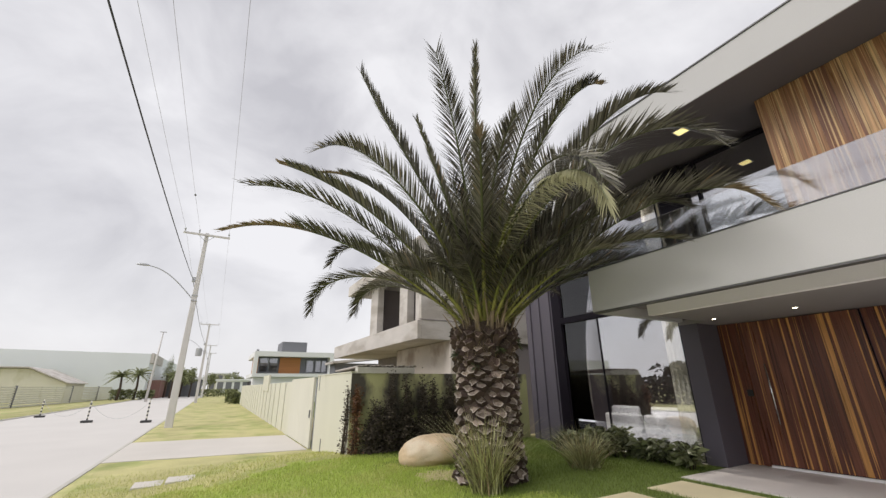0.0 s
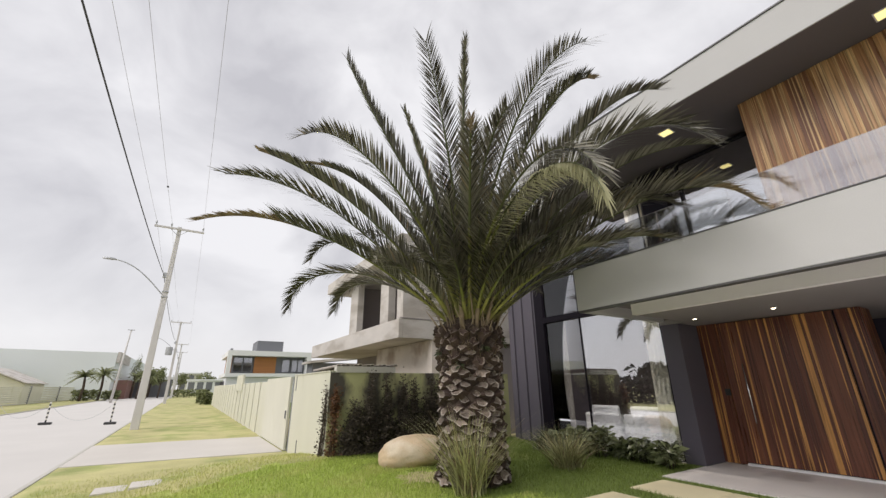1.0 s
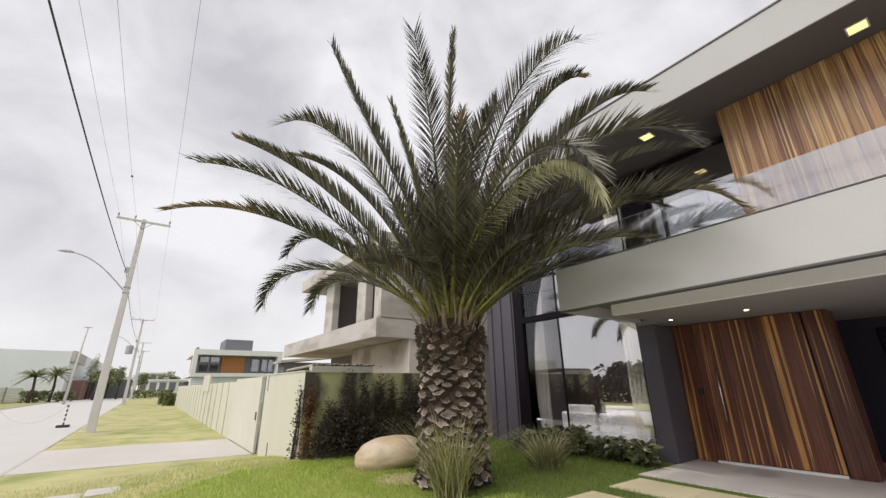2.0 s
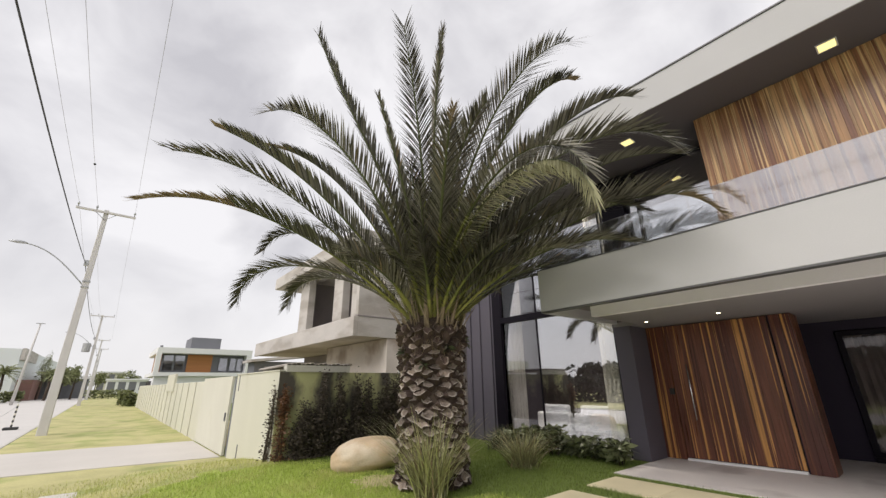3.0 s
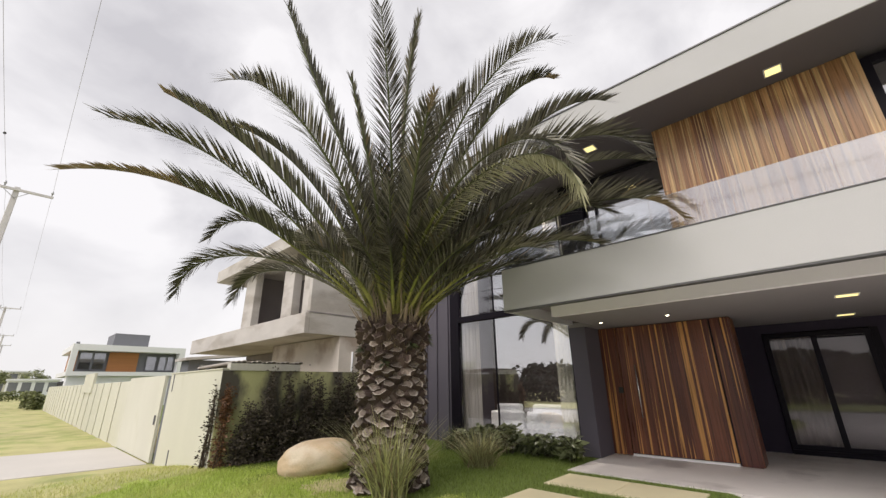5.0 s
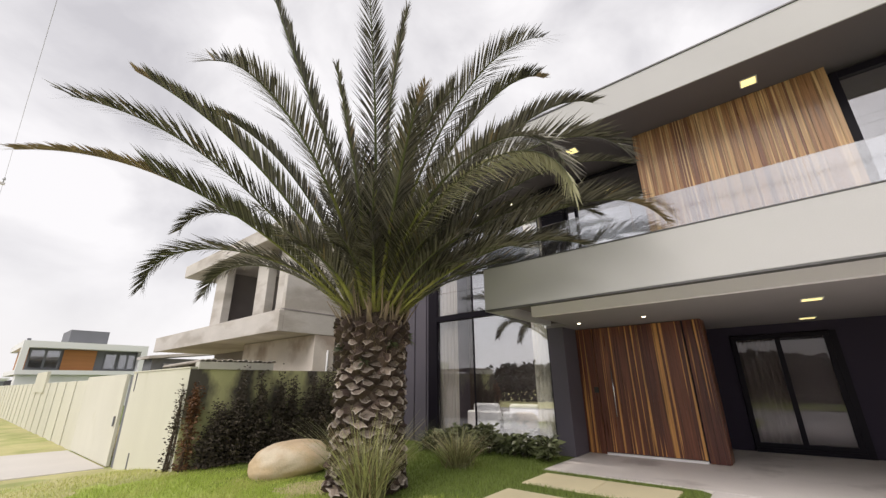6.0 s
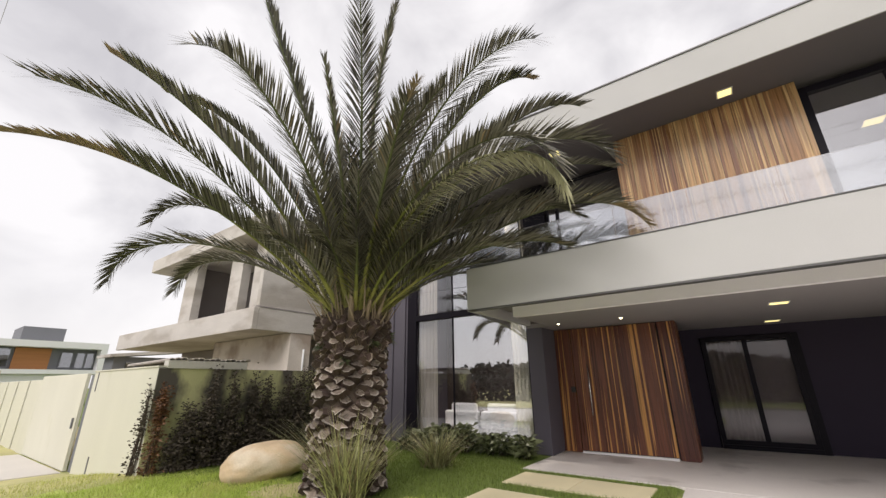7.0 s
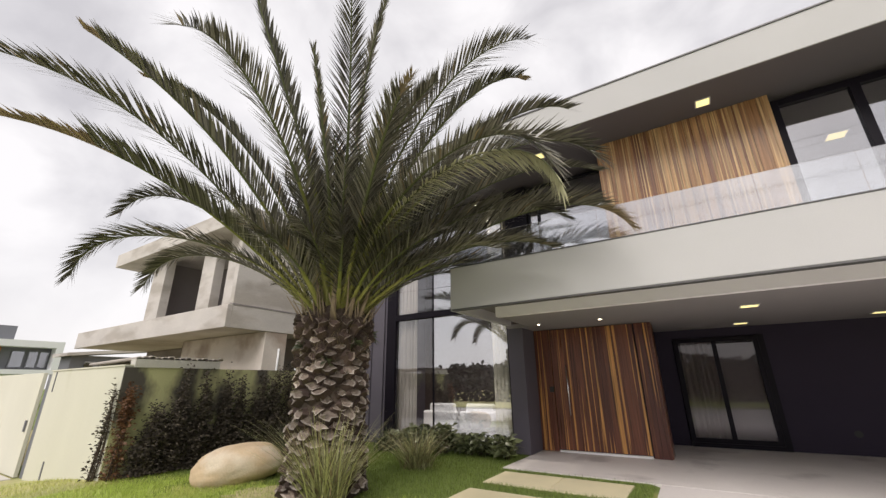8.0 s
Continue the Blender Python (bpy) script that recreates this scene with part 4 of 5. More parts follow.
# the rest of the crown
rnd = random.Random(9)
for k in range(15):
    az = radians(-62 + 190 * k / 15 + rnd.uniform(-6, 6))
    el = radians(rnd.choice((24, 34, 44, 54)) + rnd.uniform(-6, 6))
    ln = rnd.uniform(3.6, 4.5)
    frond(ROOT + Vector((math.cos(az) * math.cos(el), math.sin(az) * math.cos(el), math.sin(el))) * ln, rnd.uniform(20, 32), rnd.uniform(25, 50), seed=100 + k, count=85, mess=0.75, twist=rnd.uniform(-0.9, 0.9))
for k in range(12):
    az = radians(-180 + 125 * k / 12 + rnd.uniform(-8, 8))
    el = radians(rnd.uniform(42, 64))
    ln = rnd.uniform(2.4, 3.2)
    frond(ROOT + Vector((math.cos(az) * math.cos(el), math.sin(az) * math.cos(el), math.sin(el))) * ln, rnd.uniform(8, 18), rnd.uniform(5, 30), seed=200 + k, count=85, mess=0.75, twist=rnd.uniform(-0.9, 0.9), leaf=0.5, fold=0.6)
for k in range(7):
    az = radians(-178 + 51 * k + rnd.uniform(-8, 8))
    el = radians(rnd.uniform(68, 82))
    frond(ROOT + Vector((math.cos(az) * math.cos(el), math.sin(az) * math.cos(el), math.sin(el))) * rnd.uniform(2.6, 3.3), 5, 8, seed=300 + k, count=100, leaf=0.42, fold=0.8)
for k in range(10):
    az = radians(-172 + 108 * k / 10 + rnd.uniform(-6, 6))
    el = radians(rnd.uniform(18, 36))
    frond(ROOT + Vector((math.cos(az) * math.cos(el), math.sin(az) * math.cos(el), math.sin(el))) * rnd.uniform(2.2, 3.0), rnd.uniform(20, 32), rnd.uniform(15, 40), seed=400 + k, count=85, mess=0.75, twist=rnd.uniform(-0.9, 0.9), leaf=0.48)

for k in range(9):
    az = radians(-84 + 60 * k / 9 + rnd.uniform(-5, 5))
    el = radians(rnd.uniform(14, 44))
    frond(ROOT + Vector((math.cos(az) * math.cos(el), math.sin(az) * math.cos(el), math.sin(el))) * rnd.uniform(2.8, 4.0), rnd.uniform(26, 40), rnd.uniform(25, 55), seed=500 + k, count=90, leaf=0.52, mess=0.6, twist=rnd.uniform(-0.6, 0.6))

# two broken dead stalks and small green suckers among the leaf bases
for az, h, r in ((-140, 1.25, 0.05), (-112, 1.0, 0.045), (-92, 0.8, 0.04)):
    a = radians(az)
    pts = [(PX + q * math.cos(a + s), PY + q * math.sin(a + s), 2.45 + z * h) for q, s, z in ((0.5, 0, 0), (0.62, 0.03, 0.4), (0.7, 0.1, 0.75), (0.78, 0.12, 1.0))]
    part("dead_stalk", tube(bmesh.new(), pts, [r, r * 0.9, r * 0.6, 0.01], 7), M["rachis_dry"], palm, "broken straw-brown leaf stalk")
for k in range(4):
    a, z = radians(-190 + 46 * k + rnd.uniform(-6, 6)), rnd.uniform(1.85, 2.55)
    vs, fs = [], []
    c0 = Vector((PX + 0.58 * math.cos(a), PY + 0.58 * math.sin(a), z))
    for _ in range(16):
        b = a + rnd.uniform(-1.1, 1.1)
        way = Vector((math.cos(b), math.sin(b), rnd.uniform(-0.5, 0.9))).normalized()
        ln = rnd.uniform(0.08, 0.22)
        w = way.cross(Vector((0, 0, 1))).normalized() * 0.008
        i = len(vs)
        vs.extend((tuple(c0 - w), tuple(c0 + w), tuple(c0 + way * ln * 0.6 + w * 0.8), tuple(c0 + way * ln + Vector((0, 0, -0.05)))))
        fs.extend(((i, i + 1, i + 2), (i, i + 2, i + 3)))
    part("sucker", raw_mesh("sucker", vs, fs, M["tuft_dark"]), None, palm, "small green shoots between leaf bases")

# withered stems and hanging fibre at the crown's foot
for k in range(26):
    az = radians(-215 + 220 * k / 26 + rnd.uniform(-12, 12))
    h, reach, side = rnd.uniform(0.2, 1.0), rnd.uniform(0.08, 0.45), rnd.uniform(-0.25, 0.25)
    r = rnd.uniform(0.009, 0.026)
    pts = [(PX + q * math.cos(az + a), PY + q * math.sin(az + a), z) for q, a, z in ((0.46, 0, 2.38), (0.52 + reach * 0.3, side * 0.3, 2.38 + h * 0.45), (0.52 + reach, side, 2.38 + h))]
    part("dry_stem", tube(bmesh.new(), pts, [r, r * 0.8, r * 0.3], 6), M["rachis_dry"], palm)
vs, fs = [], []
for k in range(520):
    az, z = radians(rnd.uniform(-215, 20)), rnd.uniform(1.95, 2.8)
    c0 = Vector((PX + 0.54 * math.cos(az), PY + 0.54 * math.sin(az), z))
    a = az + rnd.uniform(-1.2, 1.2)
    way = Vector((math.cos(a), math.sin(a), rnd.uniform(-1.4, 1.2))).normalized()
    ln, w = rnd.uniform(0.08, 0.3), way.cross(Vector((0, 0, 1))).normalized() * 0.005
    b = len(vs)
    vs.extend((tuple(c0 - w), tuple(c0 + w), tuple(c0 + way * ln)))
    fs.append((b, b + 1, b + 2))
part("fibre", raw_mesh("fibre", vs, fs, M["frond_dry"]), None, palm, "loose straw-brown fibre round the crown's foot")


# ---- plants, boulder ----
def tuft(x, y, n, height, spread, material, seed, label):
    """A clump of long narrow arching blades, some of them withered."""
    rnd = random.Random(seed)
    z0 = level(x, y)
    t = thing("grass_clump", (x, y, z0), label, "ornamental grass", "ornamental grass clumps")
    for name, count, mt in (("blade_tuft", n, material), ("withered_tuft", n // 5, M["frond_dry"])):
        vs, fs = [], []
        for _ in range(count):
            a, lean = rnd.uniform(0, 2 * math.pi), rnd.uniform(0.08, 1.0) ** 0.8 * spread
            h = height * rnd.uniform(0.6, 1.1)
            bx, by = x + 0.09 * rnd.gauss(0, 1), y + 0.09 * rnd.gauss(0, 1)
            w = 0.0105 * rnd.uniform(0.7, 1.3)
            for k in range(6):
                q = k / 5
                r = lean * h * (q + 0.35 * q * q)
                z = z0 - 0.03 + h * (q - 0.38 * lean * q * q)
                c = Vector((bx + math.cos(a) * r, by + math.sin(a) * r, z))
                sd = Vector((-math.sin(a), math.cos(a), 0)) * w * (1 - 0.92 * q)
                vs.extend((tuple(c - sd), tuple(c + sd)))
                if k:
                    b = len(vs)
                    fs.append((b - 4, b - 3, b - 1, b - 2))
        part(name, raw_mesh(name, vs, fs, mt), None, t)


tuft(4.12, 5.95, 330, 1.4, 0.75, M["tuft"], 1, "grey-green spiky grass clump at the foot of the palm")
tuft(6.8, 6.4, 320, 0.88, 0.95, M["tuft"], 2, "grey-green spiky grass clump on the lawn by the window")
tuft(5.75, 8.7, 220, 1.0, 0.95, M["tuft_dark"], 3, "dark spiky grass clump behind the boulder")
tuft(8.1, 8.3, 160, 0.7, 0.9, M["tuft_dark"], 4, "dark spiky grass clump by the ribbed wall")


def leaf_quad(vs, fs, c, way, ln, w, rnd):
    """A pointed leaf of two folded halves."""
    way = way.normalized()
    sd = way.cross(Vector((rnd.uniform(-1, 1), rnd.uniform(-1, 1), rnd.uniform(0.2, 1)))).normalized()
    dn = Vector((0, 0, -0.25 * ln))
    b = len(vs)
    vs.extend((tuple(c), tuple(c + way * ln * 0.5 + sd * w), tuple(c + way * ln + dn), tuple(c + way * ln * 0.5 - sd * w), tuple(c + way * ln * 0.55 + dn * 0.1)))
    fs.extend(((b, b + 1, b + 4), (b + 1, b + 2, b + 4), (b + 2, b + 3, b + 4), (b + 3, b, b + 4)))


def bed_plant(x, y, h, seed):
    """A low leafy plant: stems and broad leaves."""
    rnd = random.Random(seed)
    t = thing("bed_plant", (x, y, level(x, y)), "low glossy green leafy plant in the bed below the window", "shrub", "plants under the window")
    vs, fs = [], []
    bm = bmesh.new()
    for _ in range(10):
        a, r = rnd.uniform(0, 6.28), rnd.uniform(0.05, 0.32)
        top = Vector((x + r * math.cos(a), y + r * math.sin(a), h * rnd.uniform(0.45, 1.0)))
        tube(bm, [(x + 0.3 * r * math.cos(a), y + 0.3 * r * math.sin(a), -0.05), tuple(top)], [0.008, 0.004], 4, cap=False)
        for _ in range(22):
            b = rnd.uniform(0, 6.28)
            q = rnd.uniform(0.35, 1.0)
            c = Vector((x, y, 0)).lerp(top, q)
            leaf_quad(vs, fs, c, Vector((math.cos(b), math.sin(b), rnd.uniform(-0.1, 0.8))), rnd.uniform(0.16, 0.32), rnd.uniform(0.03, 0.06), rnd)
    part("stem", bm, M["twig"], t)
    part("foliage", raw_mesh("foliage", vs, fs, M["bush"]), None, t)


rnd = random.Random(31)
for k in range(15):
    bed_plant(8.62 + rnd.uniform(-0.18, 0.15) - 0.02 * k, 5.3 + 0.22 * k + rnd.uniform(-0.05, 0.05), rnd.uniform(0.35, 0.6), 60 + k)

# boulder
bm = bmesh.new()
bmesh.ops.create_icosphere(bm, subdivisions=5, radius=1.0)
for v in bm.verts:
    c = v.co
    q = 1 / (abs(c.x) ** 2.5 + abs(c.y) ** 2.5 + abs(c.z) ** 2.3) ** (1 / 2.4)
    n = 1 + 0.10 * noise.noise(c * 1.1 + Vector((3, 1, 7))) + 0.025 * noise.noise(c * 4.0) + 0.006 * noise.noise(c * 14)
    v.co = Vector((c.x * 0.73 * (1 - 0.1 * c.z), c.y * 0.5, c.z * 0.33)) * q * n
for f in bm.faces:
    f.smooth = True
bmesh.ops.transform(bm, verts=bm.verts, matrix=Matrix.Translation((4.55, 8.68, 0.2)) @ Matrix.Rotation(radians(-32), 4, "Z") @ Matrix.Rotation(radians(-7), 4, "Y"))
solo("boulder", bm, M["rock"], "large smooth sandy-brown boulder lying on the lawn", "boulder")

# dry soil round the palm
bm = bmesh.new()
c0 = bm.verts.new((4.15, 7.45, level(4.15, 7.45) + 0.02))
ring = []
for k in range(28):
    a = 2 * math.pi * k / 28
    r = 0.5 + 0.45 * noise.noise(Vector((math.cos(a) * 3, math.sin(a) * 3, 2)))
    x, y = 4.15 + r * math.cos(a), 7.45 + r * math.sin(a)
    ring.append(bm.verts.new((x, y, level(x, y) + 0.004)))
for k in range(28):
    bm.faces.new((c0, ring[k], ring[(k + 1) % 28]))
solo("soil_patch", bm, M["soil"], "patch of bare dry soil at the foot of the palm", "soil", kind="structure")

# short grass
rnd = random.Random(77)
vs, fs = [], []


def on_paving(x, y):
    return (x > 7.5 and y < 5.0) or y < 2.3 or (3.68 < x < 7.32 and 2.58 < y < 4.78 and min(abs(x - c) for c in (4.15, 5.5, 6.85)) < 0.47) or x > 9.0 \
        or ((x - 4.15) ** 2 + (y - 7.45) ** 2 < 0.3 and rnd.random() < 0.45)


while len(fs) < 190000:
    x = rnd.uniform(-2.2, 9.0)
    y = rnd.uniform(2.3, 13.6)
    if x < 3.0 and rnd.random() < 0.3 or on_paving(x, y) or (x > 3.1 and y > 10.68):
        continue
    if sward(x, y) == 1 and rnd.random() < 0.35 + 0.15 * (y - 9.5):
        continue
    a, h = rnd.uniform(0, 6.28), rnd.uniform(0.025, 0.075)
    z, w = level(x, y) - 0.005, 0.004
    dx, dy = math.cos(a) * w, math.sin(a) * w
    b = len(vs)
    vs.extend(((x - dx, y - dy, z), (x + dx, y + dy, z), (x + rnd.uniform(-0.03, 0.03), y + rnd.uniform(-0.03, 0.03), z + h)))
    fs.append((b, b + 1, b + 2))
# blade colours repeat the shaded and lit halves of the lawn
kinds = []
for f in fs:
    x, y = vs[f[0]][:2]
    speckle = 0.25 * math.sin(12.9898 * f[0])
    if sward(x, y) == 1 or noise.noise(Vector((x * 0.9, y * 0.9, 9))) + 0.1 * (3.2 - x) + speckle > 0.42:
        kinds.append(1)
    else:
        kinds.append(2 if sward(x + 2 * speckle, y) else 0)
solo("short_grass", raw_mesh("short_grass", vs, fs, M["blade"], M["blade_dry"], M["blade_lit_pale"], slots=kinds), None, "short bright green lawn grass", "grass", kind="stuff")


# ---- boundary wall and hedge ----
bwall = thing("boundary_wall", (3.3, 12, -0.1), "cream-painted garden wall with a gate and ribbed fence panels", "wall", kind="structure")
part("street_wall", boxes((3.22, 3.38, 10.73, 14.75, -0.5, 1.92)), M["wall"], bwall, "plain cream wall panel")
part("street_wall_cap", boxes((3.2, 3.4, 10.71, 14.77, 1.922, 1.95)), M["wall"], bwall)
part("gate_post", boxes((3.3, 3.44, 14.78, 15.3, -0.5, 1.86)), M["slate"], bwall, "recessed dark gap beside the gate")
part("gate_leaf", boxes((3.2, 3.28, 15.32, 20.1, -0.42, 1.9), bevel=0.006), M["wall"], bwall, "plain cream sliding gate leaf")
bm = boxes((3.16, 3.19, 15.45, 15.52, 0.55, 0.8))
part("gate_handle", bm, M["slate"], bwall)
bm = boxes((3.205, 3.219, 14.4, 14.44, 1.45, 1.9), (3.205, 3.219, 13.6, 13.66, -0.3, 0.05))
part("crack", bm, M["slate"], bwall)
slat = mesh_of("fence_slat", box(bmesh.new(), -0.04, 0.04, -0.46, 0.46, 0, 2.3, bevel=0.01), M["wall"])
for k in range(40):
    o = part("fence_slat", slat, None, bwall)
    o.location = (3.26 + (0.03 if k % 2 else 0), 20.7 + k * 1.0, -0.5)
part("fence_back", boxes((3.34, 3.4, 20.2, 61, -0.5, 1.7)), M["slate"], bwall)
part("raised_panel", boxes((3.18, 3.3, 29.5, 33.0, 1.35, 2.35)), M["wall"], bwall)
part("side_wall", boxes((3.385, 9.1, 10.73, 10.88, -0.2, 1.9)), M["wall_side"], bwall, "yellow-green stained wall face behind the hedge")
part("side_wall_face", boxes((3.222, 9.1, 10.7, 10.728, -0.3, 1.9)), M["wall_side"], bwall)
part("side_wall_coping", boxes((3.36, 5.02, 10.68, 10.9, 1.902, 2.06)), M["kerb"], bwall)

# small tiled roof behind the wall
shed = thing("shed_roof", (4.1, 12, 1.99), "small roof of weathered corrugated tiles just behind the wall", "roof")
for k in range(15):
    x0 = 3.36 + 0.115 * k
    bm = bmesh.new()
    a = [[bm.verts.new((x0 + 0.06 * (1 - math.cos(math.pi * j / 6)), y, 2.0 + 0.035 * math.sin(math.pi * j / 6) + dz + 0.012 * ((k * 7) % 3))) for j in range(7)]
         for y, dz in ((10.7, 0.075), (13.05, 0.03))]
    b = [[bm.verts.new(v.co + Vector((0, 0, -0.02))) for v in r] for r in a]
    for j in range(6):
        bm.faces.new((a[0][j], a[0][j + 1], a[1][j + 1], a[1][j]))
        bm.faces.new((b[0][j], b[1][j], b[1][j + 1], b[0][j + 1]))
        bm.faces.new((a[0][j], b[0][j], b[0][j + 1], a[0][j + 1]))
    part("roof_tile", bm, M["tile"], shed)


def hedge_plant(x, y, h, width, material, seed, leaves=1500, label="", foot=0.0):
    """An upright shrub trained against the wall: thin stems and small dense leaves, ragged in outline."""
    rnd = random.Random(seed)
    t = thing("hedge_shrub", (x, y, -0.05), label, "shrub", "shrubs along the wall")
    bm = bmesh.new()
    stems = []
    for _ in range(7):
        top = Vector((x + 0.8 * rnd.uniform(-width, width), y + rnd.uniform(-0.1, 0.06), h * rnd.uniform(0.6, 1.05)))
        mid = Vector((x + rnd.uniform(-width, width) * 0.6, y + rnd.uniform(-0.1, 0.05), h * 0.45))
        st = [Vector((x + rnd.uniform(-0.1, 0.1), y, -0.1)), mid, top]
        stems.append(st)
        tube(bm, st, [0.014, 0.009, 0.003], 5, cap=False)
    part("stem", bm, M["twig"], t)
    vs, fs = [], []
    for _ in range(leaves):
        st = rnd.choice(stems)
        q = rnd.random() ** (1.25 if width > 0.12 else 0.9)
        c = st[0].lerp(st[1], q * 2) if q < 0.5 else st[1].lerp(st[2], q * 2 - 1)
        r = min(0.11, 0.035 + 0.42 * width) * (1.15 - 0.7 * q)
        c = c + Vector((rnd.gauss(0, r), min(0.12, rnd.gauss(0, 0.09)), rnd.gauss(0, 0.08)))
        c.z = max(c.z, 0.02)
        a = rnd.uniform(0, 6.28)
        leaf_quad(vs, fs, c, Vector((math.cos(a), math.sin(a) * 0.7, rnd.uniform(-0.2, 0.9))), rnd.uniform(0.05, 0.1), rnd.uniform(0.012, 0.024), rnd)
    part("foliage", raw_mesh("foliage", vs, fs, material), None, t)


rnd = random.Random(13)
for k, (x, h, w) in enumerate(((3.85, 1.15, 0.16), (4.22, 1.85, 0.13), (4.72, 1.8, 0.12), (5.2, 1.9, 0.07), (5.5, 1.75, 0.13), (6.0, 1.75, 0.2), (6.4, 1.9, 0.22), (6.8, 1.95, 0.24), (7.2, 1.9, 0.22), (7.6, 1.9, 0.24), (8.1, 1.9, 0.24))):
    hedge_plant(x, 10.52, h, w, M["hedge"], 500 + k, 1900, "dark dense shrub trained up the garden wall")
for k in range(10):
    hedge_plant(3.75 + 0.42 * k, 10.48, 0.75 + 0.35 * ((k * 7) % 4) / 3, 0.26, M["hedge"], 560 + k, 1500, "low dark shrub at the foot of the garden wall")
hedge_plant(3.34, 10.56, 2.1, 0.08, M["hedge_red"], 540, 1100, "thin bronze-leaved climber on the wall's corner")
hedge_plant(3.17, 10.85, 1.7, 0.05, M["hedge"], 541, 500, "sparse dark climber hanging round the wall's corner")


# ---- neighbour's unfinished concrete house ----
nb = thing("concrete_house", (9, 16, -0.2), "unfinished two-storey house of raw grey concrete", "house")
part("balcony_edge", boxes((5.85, 6.0, 12.3, 23.5, 3.08, 3.72), bevel=0.01), M["concrete"], nb, "deep raw concrete balcony edge")
part("balcony_return", boxes((6.002, 14.0, 12.3, 12.45, 3.08, 3.72), bevel=0.01), M["concrete"], nb)
part("balcony_floor", boxes((6.002, 14.0, 12.452, 23.5, 3.1, 3.3)), M["concrete"], nb)
part("seam", boxes((5.9, 8.6, 12.285, 12.299, 3.735, 3.765)), M["dark_room"], nb, "dark casting seam")
part("side_panel", boxes((6.0, 14.0, 12.31, 12.49, 3.725, 6.3)), M["concrete"], nb, "blotchy raw concrete side")
part("lower_wall", boxes((7.15, 7.9, 12.32, 12.6, -0.3, 3.078), (7.15, 7.35, 12.602, 17.2, -0.3, 3.078)), M["concrete_low"], nb, "blotchy rendered ground floor wall")
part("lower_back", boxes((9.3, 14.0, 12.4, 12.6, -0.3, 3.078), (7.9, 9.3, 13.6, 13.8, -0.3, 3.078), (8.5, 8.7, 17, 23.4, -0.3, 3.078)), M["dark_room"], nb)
part("pillar", boxes((6.45, 6.75, 18.1, 19.1, 3.302, 6.3)), M["concrete"], nb)
part("pillar", boxes((6.45, 6.75, 14.55, 15.35, 3.302, 6.3)), M["concrete"], nb)
part("upper_wall", boxes((6.45, 14.0, 12.5, 12.7, 3.302, 6.3), (6.45, 6.65, 12.7, 13.75, 3.302, 6.3)), M["concrete"], nb, "bare concrete upper wall")
part("parapet", boxes((6.44, 6.6, 12.7, 19.1, 3.302, 3.9)), M["concrete"], nb)
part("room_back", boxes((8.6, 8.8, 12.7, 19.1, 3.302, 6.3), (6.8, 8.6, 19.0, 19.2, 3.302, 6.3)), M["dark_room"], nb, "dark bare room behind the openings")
part("roof_slab", boxes((5.9, 14.0, 12.35, 21.5, 6.302, 6.85), bevel=0.01), M["concrete"], nb, "thick overhanging concrete roof slab")
part("downpipe", tube(bmesh.new(), [(7.62, 12.26, 1.2), (7.62, 12.26, 2.6)], 0.03, 8), M["white"], nb)


# ---- house with the orange panel, farther along ----
def far_window(parent, x0, x1, y, z0, z1, bays):
    w = part("window", boxes((x0, x1, y - 0.02, y + 0.1, z0, z1)), M["slate"], parent)
    step = (x1 - x0) / bays
    for k in range(bays):
        part("pane", boxes((x0 + k * step + 0.1, x0 + (k + 1) * step - 0.1, y - 0.06, y - 0.022, z0 + 0.12, z1 - 0.12)), M["far_glass"], w)


far = thing("far_house", (9.5, 64, -0.4), "two-storey white and grey house with an orange timber panel", "house")
part("wall", boxes((4.9, 14.4, 61.5, 72, 3.3, 5.6), (5.6, 14.0, 62.5, 72, -0.5, 3.3)), M["slate"], far)
part("frame_band", boxes((4.2, 14.9, 60, 72.2, 5.6, 6.25), (4.2, 14.9, 60, 72.2, 2.9, 3.35), (14.3, 14.9, 60, 72.2, 3.35, 5.6), (4.2, 4.7, 60, 61.0, 3.35, 5.6)), M["white"], far, "white frame round the upper storey")
part("panel", boxes((7.6, 10.4, 61.3, 61.5, 3.4, 5.55)), M["orange"], far, "orange-brown timber panel")
far_window(far, 5.0, 7.4, 61.4, 3.5, 5.5, 2)
far_window(far, 11.2, 12.3, 61.4, 3.5, 5.3, 1)
far_window(far, 12.5, 14.2, 61.4, 3.5, 5.3, 2)
part("side_panel", boxes((4.72, 4.9, 61.6, 70, 3.4, 5.55)), M["orange"], far)
part("lower_wall", boxes((4.4, 14.0, 60.4, 62.4, -0.5, 2.88)), M["white"], far)
part("carport", boxes((4.39, 4.41, 62.6, 70, 0.3, 2.4)), M["frame"], far)
part("roof_box", boxes((7.9, 11.4, 63, 68, 6.25, 7.9)), M["slate"], far, "dark plant room on the roof")
part("chimney", boxes((4.6, 4.9, 63, 63.4, 6.25, 6.7)), M["slate"], far)


